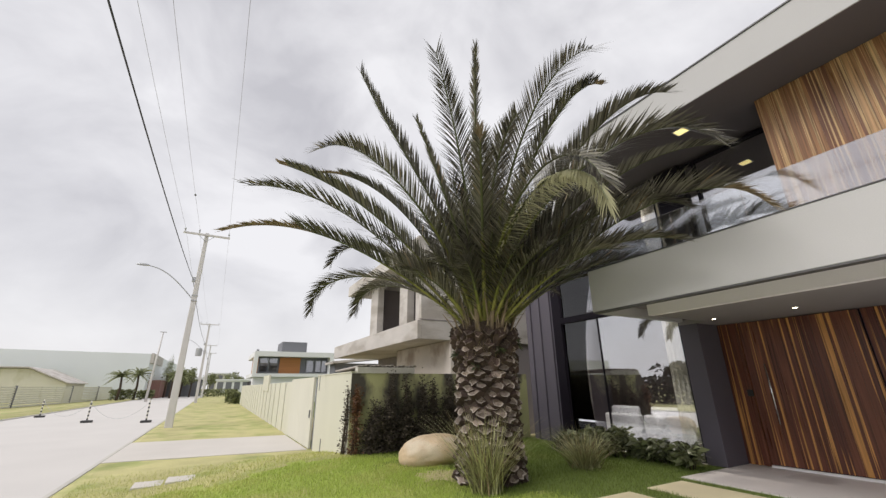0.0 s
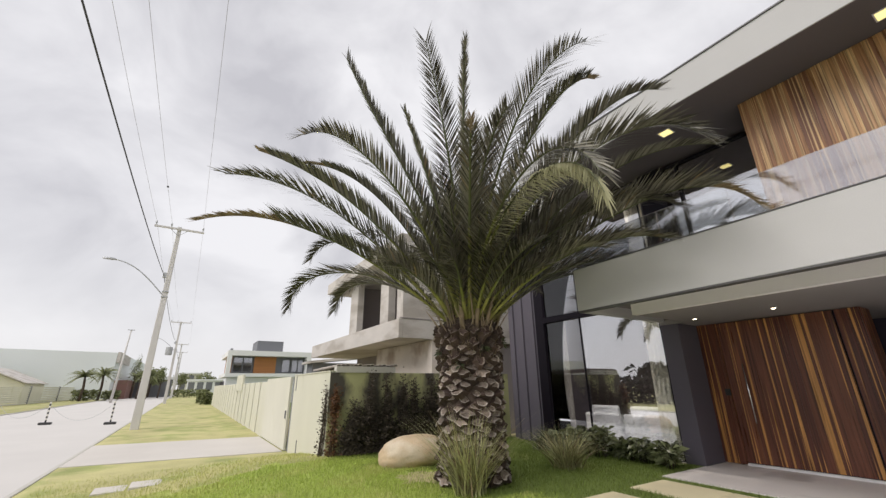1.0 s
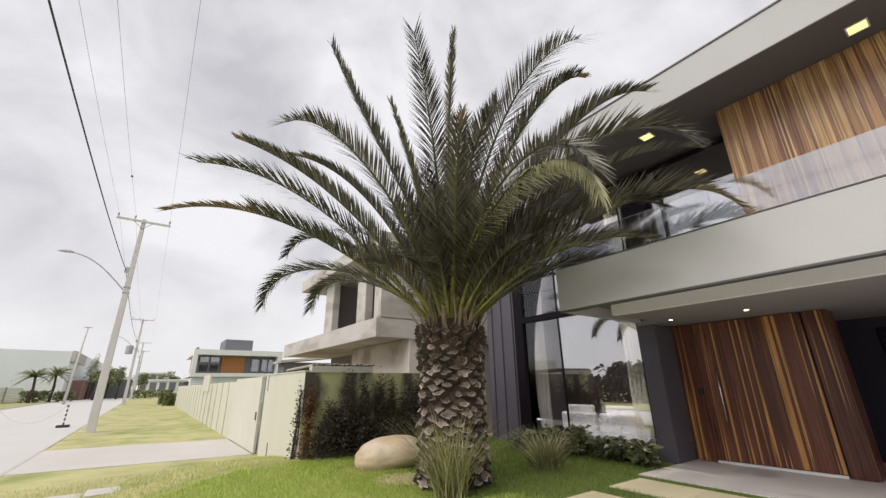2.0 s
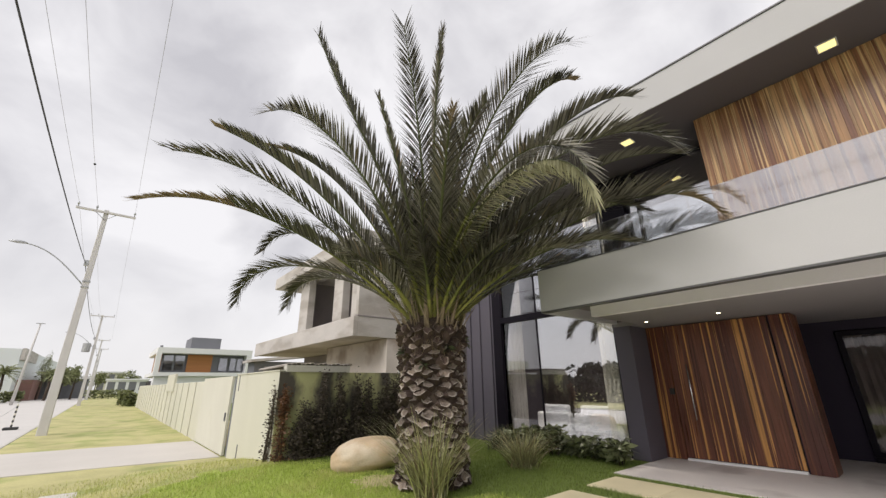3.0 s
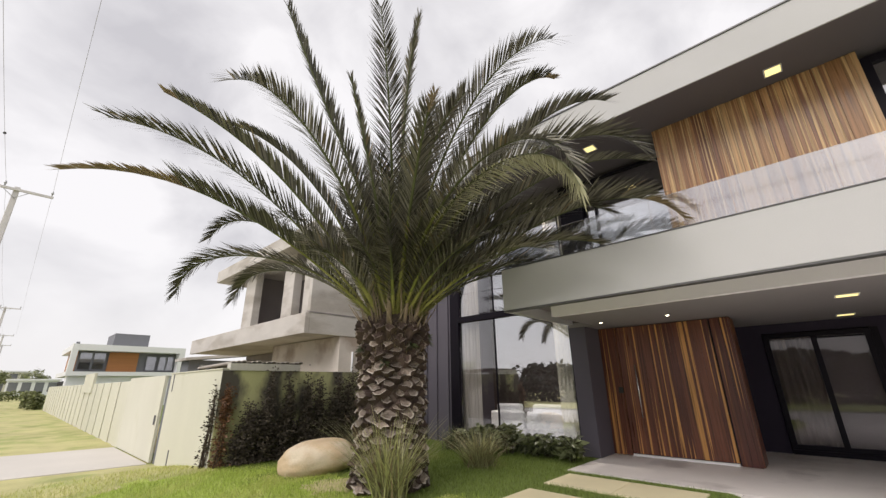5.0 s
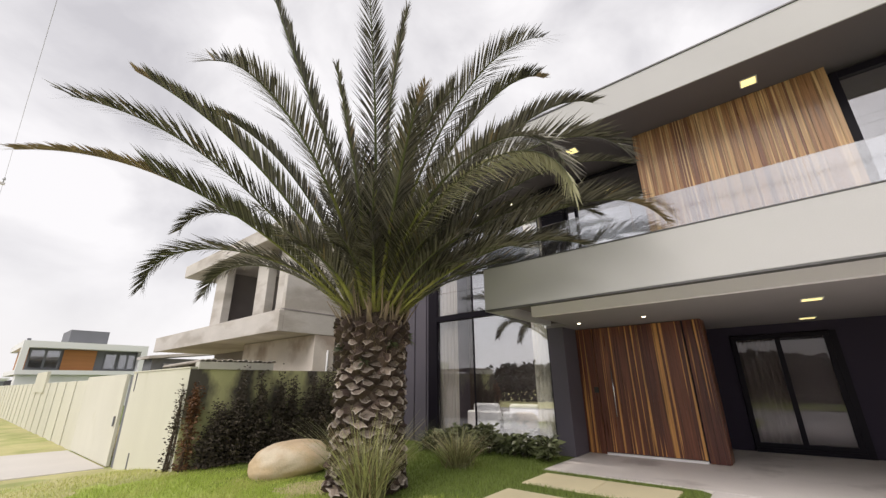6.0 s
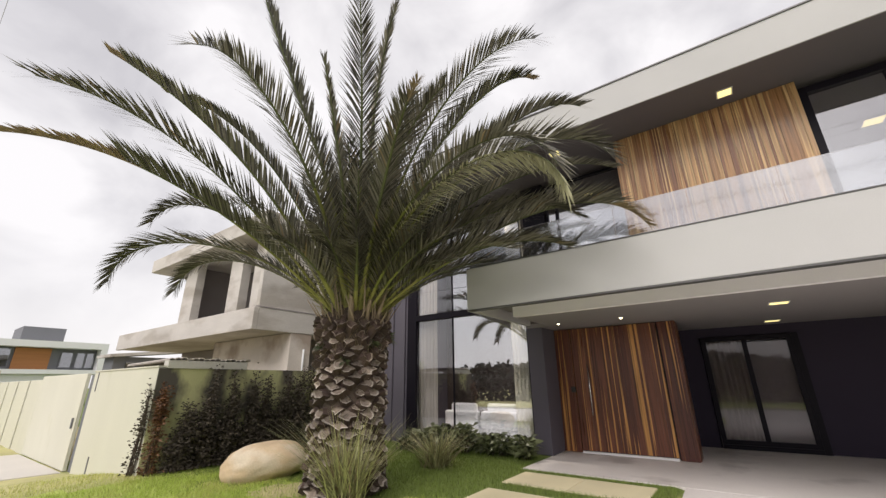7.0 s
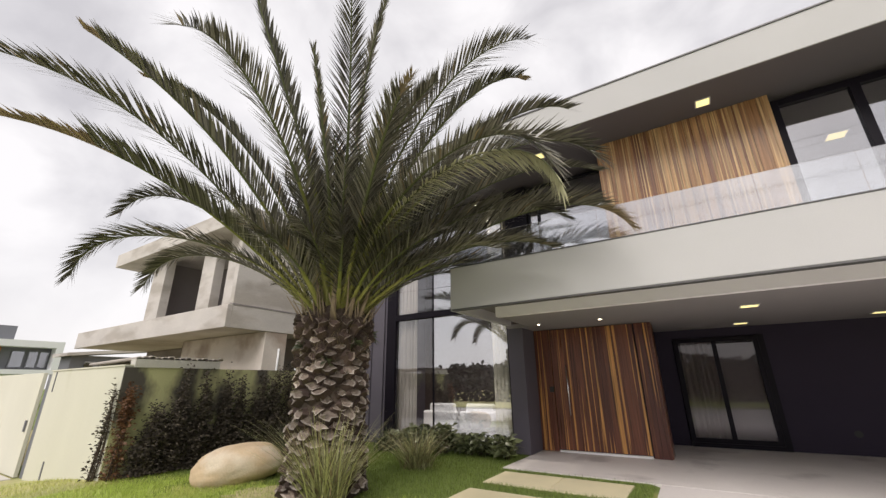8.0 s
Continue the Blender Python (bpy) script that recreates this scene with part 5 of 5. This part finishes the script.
grey = thing("grey_house", (10, 30, -0.4), "small grey rendered house with a pale sloping eave", "house")
part("wall", boxes((7.6, 14.0, 30, 31.6, -0.5, 3.2)), M["slate"], grey, "grey rendered wall")
bm = bmesh.new()
v = [bm.verts.new(p) for p in ((7.3, 29.6, 3.14), (14.2, 29.6, 3.9), (14.2, 32, 3.9), (7.3, 32, 3.14), (7.3, 29.6, 3.3), (14.2, 29.6, 4.1), (14.2, 32, 4.1), (7.3, 32, 3.3))]
for q in ((0, 1, 2, 3), (7, 6, 5, 4), (0, 4, 5, 1), (1, 5, 6, 2), (2, 6, 7, 3), (3, 7, 4, 0)):
    bm.faces.new([v[k] for k in q])
part("roof", bm, M["concrete"], grey, "grey sloping roof edge")
for x0 in (8.2, 8.9):
    part("window", boxes((x0, x0 + 0.45, 29.93, 29.995, 2.1, 2.9)), M["glass"], grey)


# ---- far side of the street ----
hall = thing("warehouse", (-30, 118, -0.5), "very large pale windowless warehouse with a low pitched end", "warehouse")
bm = bmesh.new()
prof = [(-13.5, -0.5), (-13.5, 9.0), (-120, 10.4), (-120, -0.5)]
f0 = [bm.verts.new((x, 112, z)) for x, z in prof]
f1 = [bm.verts.new((x + (2.0 if x > -50 else 0), 175, z)) for x, z in prof]
bm.faces.new(f0)
bm.faces.new(f1[::-1])
for k in range(4):
    bm.faces.new((f0[k], f1[k], f1[(k + 1) % 4], f0[(k + 1) % 4]))
part("shell", bm, M["hall"], hall)
part("gable_trim", boxes((-13.45, -12.9, 112, 150, 7.0, 9.1)), M["concrete"], hall)
part("dock", boxes((-13.45, -11.0, 116, 150, -0.5, 3.4)), M["maroon"], hall, "maroon entrance block")

low = thing("low_house", (-34, 95, -0.4), "low pale house with a grey tiled roof", "house")
bm = bmesh.new()
prof = [(-22.6, 2.55), (-28.0, 5.0), (-54.0, 5.0), (-54, -0.5), (-22.6, -0.5)]
f0 = [bm.verts.new((x, 95, z)) for x, z in prof]
f1 = [bm.verts.new((x, 107, z)) for x, z in prof]
bm.faces.new(f0)
bm.faces.new(f1[::-1])
for k in range(5):
    bm.faces.new((f0[k], f1[k], f1[(k + 1) % 5], f0[(k + 1) % 5]))
part("wall", bm, M["wall"], low)
for a, b in (((-22.2, 2.5), (-28.0, 5.12)), ((-28.0, 5.12), (-54.3, 5.12))):
    bm = bmesh.new()
    v = [bm.verts.new((x, y, z + h)) for h in (0, 0.18) for (x, z), y in ((a, 94.4), (b, 94.4), (b, 107.5), (a, 107.5))]
    for q in ((0, 1, 2, 3), (7, 6, 5, 4), (0, 4, 5, 1), (1, 5, 6, 2), (2, 6, 7, 3), (3, 7, 4, 0)):
        bm.faces.new([v[k] for k in q])
    part("roof", bm, M["concrete"], low)


def slat_fence(x0, y0, x1, y1, h, n):
    """A fence panel of level pale boards between dark posts."""
    t = thing("slat_fence", (x0, y0, -0.46), "pale fence of level boards between dark posts", "fence", "fence panels across the street")
    d = Vector((x1 - x0, y1 - y0, 0))
    rot = Matrix.Rotation(math.atan2(d.y, d.x), 4, "Z")
    for k in range(n):
        b = box(bmesh.new(), 0.1, d.length - 0.1, -0.05, 0.05, k * h / n, (k + 0.74) * h / n)
        bmesh.ops.transform(b, verts=b.verts, matrix=Matrix.Translation((x0, y0, -0.46)) @ rot)
        part("board", b, M["wall"], t)
    b = box(bmesh.new(), -0.12, 0.12, -0.1, 0.1, -0.1, h + 0.05)
    bmesh.ops.transform(b, verts=b.verts, matrix=Matrix.Translation((x0, y0, -0.46)) @ rot)
    part("post", b, M["slate"], t)


pts = [(-25.6, 42), (-24.5, 52), (-22.8, 61), (-21.2, 70), (-20.0, 88), (-19.4, 102), (-19.0, 118)]
for (xa, ya), (xb, yb) in zip(pts, pts[1:]):
    slat_fence(xa, ya, xb, yb, 2.5, 9)


# ---- poles, lamp, wires ----
def power_pole(x, y, height, name_label, lamp=False, drum=False):
    t = thing("power_pole", (x, y, -0.44), name_label, "utility pole", "poles along the verge")
    top = height - 0.44
    bm = bmesh.new()
    r = [(0.19, 0.15, -0.6), (0.1, 0.08, top)]
    lo = [bm.verts.new((x + sx * r[0][0], y + sy * r[0][1], r[0][2])) for sx, sy in ((-1, -1), (1, -1), (1, 1), (-1, 1))]
    hi = [bm.verts.new((x + sx * r[1][0], y + sy * r[1][1], r[1][2])) for sx, sy in ((-1, -1), (1, -1), (1, 1), (-1, 1))]
    bm.faces.new(hi)
    for k in range(4):
        bm.faces.new((lo[k], lo[(k + 1) % 4], hi[(k + 1) % 4], hi[k]))
    bmesh.ops.bevel(bm, geom=[e for e in bm.edges if abs(e.verts[0].co.z - e.verts[1].co.z) > 1], offset=0.02, segments=1, affect="EDGES")
    part("shaft", bm, M["pole"], t)
    arm = part("crossarm", boxes((x - 1.25, x + 1.3, y - 0.17, y - 0.08, top - 0.22, top - 0.1), bevel=0.01), M["pole"], t)
    for dx in (-1.18, -0.42, 1.22):
        bm = tube(bmesh.new(), [(x + dx, y - 0.12, top - 0.1), (x + dx, y - 0.12, top + 0.02), (x + dx, y - 0.12, top + 0.04), (x + dx, y - 0.12, top + 0.16)], [0.02, 0.025, 0.06, 0.03], 8)
        part("insulator", bm, M["zinc"], arm)
    for s in (-1, 1):
        part("brace", tube(bmesh.new(), [(x + s * 0.45, y - 0.12, top - 0.2), (x, y - 0.12, top - 0.6)], 0.015, 5), M["zinc"], t)
    part("bracket", boxes((x - 0.3, x - 0.1, y - 0.1, y + 0.1, 7.65, 7.95), bevel=0.02), M["zinc"], t)
    part("band", boxes((x - 0.16, x + 0.16, y - 0.14, y + 0.14, 6.5, 6.56), bevel=0.005), M["zinc"], t)
    part("band", boxes((x - 0.16, x + 0.16, y - 0.14, y + 0.14, 6.8, 6.86), bevel=0.005), M["zinc"], t)
    if lamp:
        p = [bend(Vector((x - 0.12, y, 6.65)), Vector((x - 1.0, y, 7.6)), Vector((x - 1.7, y, 8.35)), Vector((x - 2.7, y, 8.4)), k / 10) for k in range(11)]
        part("lamp_arm", tube(bmesh.new(), p, 0.03, 8), M["zinc"], t, "curved galvanised street lamp arm")
        bm = bmesh.new()
        bmesh.ops.create_uvsphere(bm, u_segments=16, v_segments=10, radius=1.0)
        for v in bm.verts:
            v.co = Vector((x - 2.85 + v.co.x * 0.34, y + v.co.y * 0.13, 8.39 + v.co.z * (0.1 if v.co.z > 0 else 0.05)))
        part("lamp_head", bm, M["zinc"], t, "flat grey street lamp head")
    if drum:
        bm = bmesh.new()
        bmesh.ops.create_cone(bm, cap_ends=True, segments=18, radius1=0.42, radius2=0.42, depth=1.1, matrix=Matrix.Translation((x - 0.75, y, 6.6)))
        bmesh.ops.bevel(bm, geom=[e for e in bm.edges if abs(e.verts[0].co.z - e.verts[1].co.z) < 0.1], offset=0.05, segments=2, affect="EDGES")
        part("transformer", bm, M["zinc"], t, "grey drum transformer")
    return t


LX = -1.77
power_pole(LX, 27.6, 11.3, "tall grey concrete power pole with a curved street lamp", lamp=True)
power_pole(LX - 0.2, 70, 11.3, "grey concrete power pole carrying a drum transformer", lamp=True, drum=True)
power_pole(LX - 0.3, 106, 11.3, "distant grey concrete power pole")
power_pole(LX - 0.4, 130, 11.3, "distant grey concrete power pole")
power_pole(LX, -14.5, 11.3, "tall grey concrete power pole")


def wire(p, q, sag, r, material, label, category):
    p, q = Vector(p), Vector(q)
    pts = [p.lerp(q, k / 24) - Vector((0, 0, sag * 4 * (k / 24) * (1 - k / 24))) for k in range(25)]
    solo("wire", tube(bmesh.new(), pts, r, 5), material, label, category, "overhead wires")


for ya, yb in ((-14.5, 27.6), (27.6, 70), (70, 106)):
    for dx in (-1.18, -0.42, 1.22):
        wire((LX + dx, ya - 0.12, 11.0), (LX + dx, yb - 0.12, 11.0), 0.55, 0.0055, M["wire"], "thin bare overhead wire between poles", "wire")
    wire((LX - (0.65 if ya < 0 else 0.25), ya, 7.8), (LX - 0.25, yb, 7.8), 0.6, 0.017, M["cable"], "thick black overhead cable between poles", "cable")

bm = bmesh.new()
bmesh.ops.create_uvsphere(bm, u_segments=12, v_segments=8, radius=0.05, matrix=Matrix.Translation((LX - 0.42, 21.5, 10.73)))
solo("wire_marker", bm, M["cable"], "small dark marker bead on an overhead wire", "wire marker")

bm = tube(bmesh.new(), [(-9.6, 85, -0.5), (-9.2, 85, 11.0)], [0.2, 0.1], 8)
o = thing("light_mast", (-9.6, 85, -0.5), "plain grey mast on the far side of the street", "utility pole")
part("shaft", bm, M["pole"], o)
part("head", boxes((-9.7, -8.7, 84.9, 85.1, 10.9, 11.0)), M["zinc"], o)


# ---- chain barriers on the street ----
def barrier(x, y):
    t = thing("barrier_post", (x, y, -0.52), "black and white banded barrier post on a black foot", "barrier post", "barrier posts across the street")
    bm = boxes((x - 0.3, x + 0.3, y - 0.2, y + 0.2, -0.52, -0.38), bevel=0.03)
    part("foot", bm, M["black"], t)
    for k in range(10):
        part("band", tube(bmesh.new(), [(x, y, -0.38 + k * 0.12), (x, y, -0.26 + k * 0.12)], 0.045, 8), M["yellow"] if k % 2 else M["black"], t)


for x, y in ((-7.0, 36.3), (-3.5, 33.9), (-11.8, 45.4)):
    barrier(x, y)
for a, b in (((-7.0, 36.3), (-3.5, 33.9)), ((-11.8, 45.4), (-7.0, 36.3))):
    pts = [Vector((*a, 0.72)).lerp(Vector((*b, 0.72)), k / 16) - Vector((0, 0, 1.0 * 4 * (k / 16) * (1 - k / 16))) for k in range(17)]
    solo("barrier_chain", tube(bmesh.new(), pts, 0.009, 5), M["zinc"], "thin pale chain sagging between barrier posts", "chain", "barrier chains")


# ---- far trees and houses at the street's end ----
def far_tree(x, y, h, r, seed, material="tree", n=900):
    rnd = random.Random(seed)
    t = thing("tree", (x, y, -0.45), "leafy dark green street tree", "tree", "trees along the street")
    bm = tube(bmesh.new(), [(x, y, -0.6), (x + 0.1, y, h * 0.4), (x, y, h * 0.75)], [0.2, 0.13, 0.04], 7)
    for k in range(5):
        a = 1.26 * k + rnd.uniform(-0.3, 0.3)
        tube(bm, [(x, y, h * 0.4), (x + r * 0.6 * math.cos(a), y + r * 0.6 * math.sin(a), h * rnd.uniform(0.6, 0.85))], [0.08, 0.02], 5)
    part("trunk", bm, M["twig"], t)
    vs, fs = [], []
    clumps = [(rnd.gauss(0, 0.5), rnd.gauss(0, 0.5), rnd.gauss(0, 0.42)) for _ in range(14)]
    for _ in range(n):
        cx, cy, cz = rnd.choice(clumps)
        c = Vector((x + r * (cx + rnd.gauss(0, 0.22)), y + r * (cy + rnd.gauss(0, 0.22)), h * 0.7 + h * 0.3 * (cz + rnd.gauss(0, 0.25))))
        leaf_quad(vs, fs, c, Vector((rnd.uniform(-1, 1), rnd.uniform(-1, 1), rnd.uniform(-0.5, 1))), r * rnd.uniform(0.15, 0.3), r * 0.07, rnd)
    part("crown", raw_mesh("crown", vs, fs, M[material]), None, t)


def far_palm(x, y, h, seed):
    rnd = random.Random(seed)
    t = thing("small_palm", (x, y, -0.45), "small feathery palm beside the street", "palm tree", "palms along the street")
    part("trunk", tube(bmesh.new(), [(x, y, -0.6), (x + 0.15, y, h * 0.5), (x, y, h)], [0.24, 0.2, 0.16], 8), M["bark"], t)
    vs, fs = [], []
    for k in range(40):
        a, el = rnd.uniform(0, 6.28), rnd.uniform(-0.1, 1.2)
        ln = rnd.uniform(2.6, 3.6)
        d = Vector((math.cos(a), math.sin(a), 0))
        prev = None
        for j in range(13):
            q = j / 12
            c = Vector((x, y, h)) + d * ln * q * math.cos(el) + Vector((0, 0, ln * (q * math.sin(el) - 0.5 * q * q)))
            if prev is not None:
                sd = Vector((-d.y, d.x, 0))
                for s in (-1, 1):
                    b = len(vs)
                    e = prev + sd * s * 0.5 * (1.1 - q) + d * 0.25 + Vector((0, 0, -0.15))
                    vs.extend((tuple(prev), tuple(c), tuple(e)))
                    fs.append((b, b + 1, b + 2))
            prev = c
    part("crown", raw_mesh("crown", vs, fs, M["tree"]), None, t)


for k, (x, y, h) in enumerate(((-15.6, 98, 3.8), (-13.6, 102, 4.2), (-8.5, 112, 4.0), (-6.6, 106, 4.2))):
    far_palm(x, y, h, 700 + k)
for k, (x, y, h, r) in enumerate(((-5.0, 118, 6, 1.8), (-10.5, 122, 9, 1.0), (-7.5, 128, 6, 3.0), (8, 230, 8, 3.5), (-3, 240, 8, 4))):
    far_tree(x, y, h, r, 720 + k)


def hedge_block(x0, x1, y, h, seed):
    rnd = random.Random(seed)
    vs, fs = [], []
    for _ in range(500):
        c = Vector((rnd.uniform(x0, x1), y + rnd.uniform(-0.6, 0.6), -0.45 + h * rnd.random() ** 0.7))
        leaf_quad(vs, fs, c, Vector((rnd.uniform(-1, 1), rnd.uniform(-1, 1), rnd.uniform(-0.2, 1))), 0.5, 0.16, rnd)
    solo("clipped_hedge", raw_mesh("clipped_hedge", vs, fs, M["tree"]), None, "low clipped green hedge at the street's end", "hedge", "hedges at the street's end")


for k, (x0, x1, y, h) in enumerate(((-17, -13.5, 100, 1.8), (-13, -10.5, 102, 1.6), (-2.5, 3.0, 112, 1.6), (2.3, 3.1, 62.5, 1.3), (1.8, 3.0, 68, 1.6))):
    hedge_block(x0, x1, y, h, 750 + k)


def end_house(x0, x1, y, h, wall_mat, label):
    t = thing("distant_house", ((x0 + x1) / 2, y, -0.45), label, "house", "houses at the street's end")
    part("wall", boxes((x0, x1, y, y + 10, -0.5, h)), wall_mat, t)
    part("roof", boxes((x0 - 0.4, x1 + 0.4, y - 0.5, y + 10.4, h, h + 0.6)), M["white"], t)
    n = max(2, int((x1 - x0) / 3))
    st = (x1 - x0) / n
    for k in range(n):
        part("window", boxes((x0 + k * st + 0.5, x0 + (k + 1) * st - 0.5, y - 0.05, y - 0.005, 0.8, h - 0.6)), M["slate"], t)


end_house(-11, -3.2, 132, 3.8, M["slate"], "low dark-walled house with a pale flat roof")
end_house(0.5, 14, 210, 4.6, M["white"], "low white house with dark windows")
end_house(-3.0, 7, 250, 8.5, M["wall"], "cream two-storey house with a flat roof")

# wooded skyline on the other side of the street
rnd = random.Random(55)
vs, fs = [], []
for k in range(9000):
    y = rnd.uniform(-120, 60)
    top = 6.0 + 2.0 * noise.noise(Vector((y * 0.05, 0, 0))) + 1.5 * noise.noise(Vector((y * 0.23, 3, 0)))
    c = Vector((-75 + rnd.uniform(-4, 4), y, -0.5 + top * rnd.random()))
    leaf_quad(vs, fs, c, Vector((rnd.uniform(-1, 1), rnd.uniform(-1, 1), rnd.uniform(-0.3, 1))), rnd.uniform(1.2, 2.4), 0.7, rnd)
# unseen hedge band added nearer, so the tall window mirrors something dark
for k in range(16000):
    c = Vector((-24 + rnd.uniform(-0.8, 0.8), rnd.uniform(-60, 41), -0.5 + 2.6 * rnd.random()))
    leaf_quad(vs, fs, c, Vector((rnd.uniform(-1, 1), rnd.uniform(-1, 1), rnd.uniform(-0.3, 1))), rnd.uniform(0.3, 0.6), 0.2, rnd)
solo("far_woods", raw_mesh("far_woods", vs, fs, M["far_tree"]), None, "dark line of woods beyond the street, with a hedge added in front", "woods", kind="stuff")
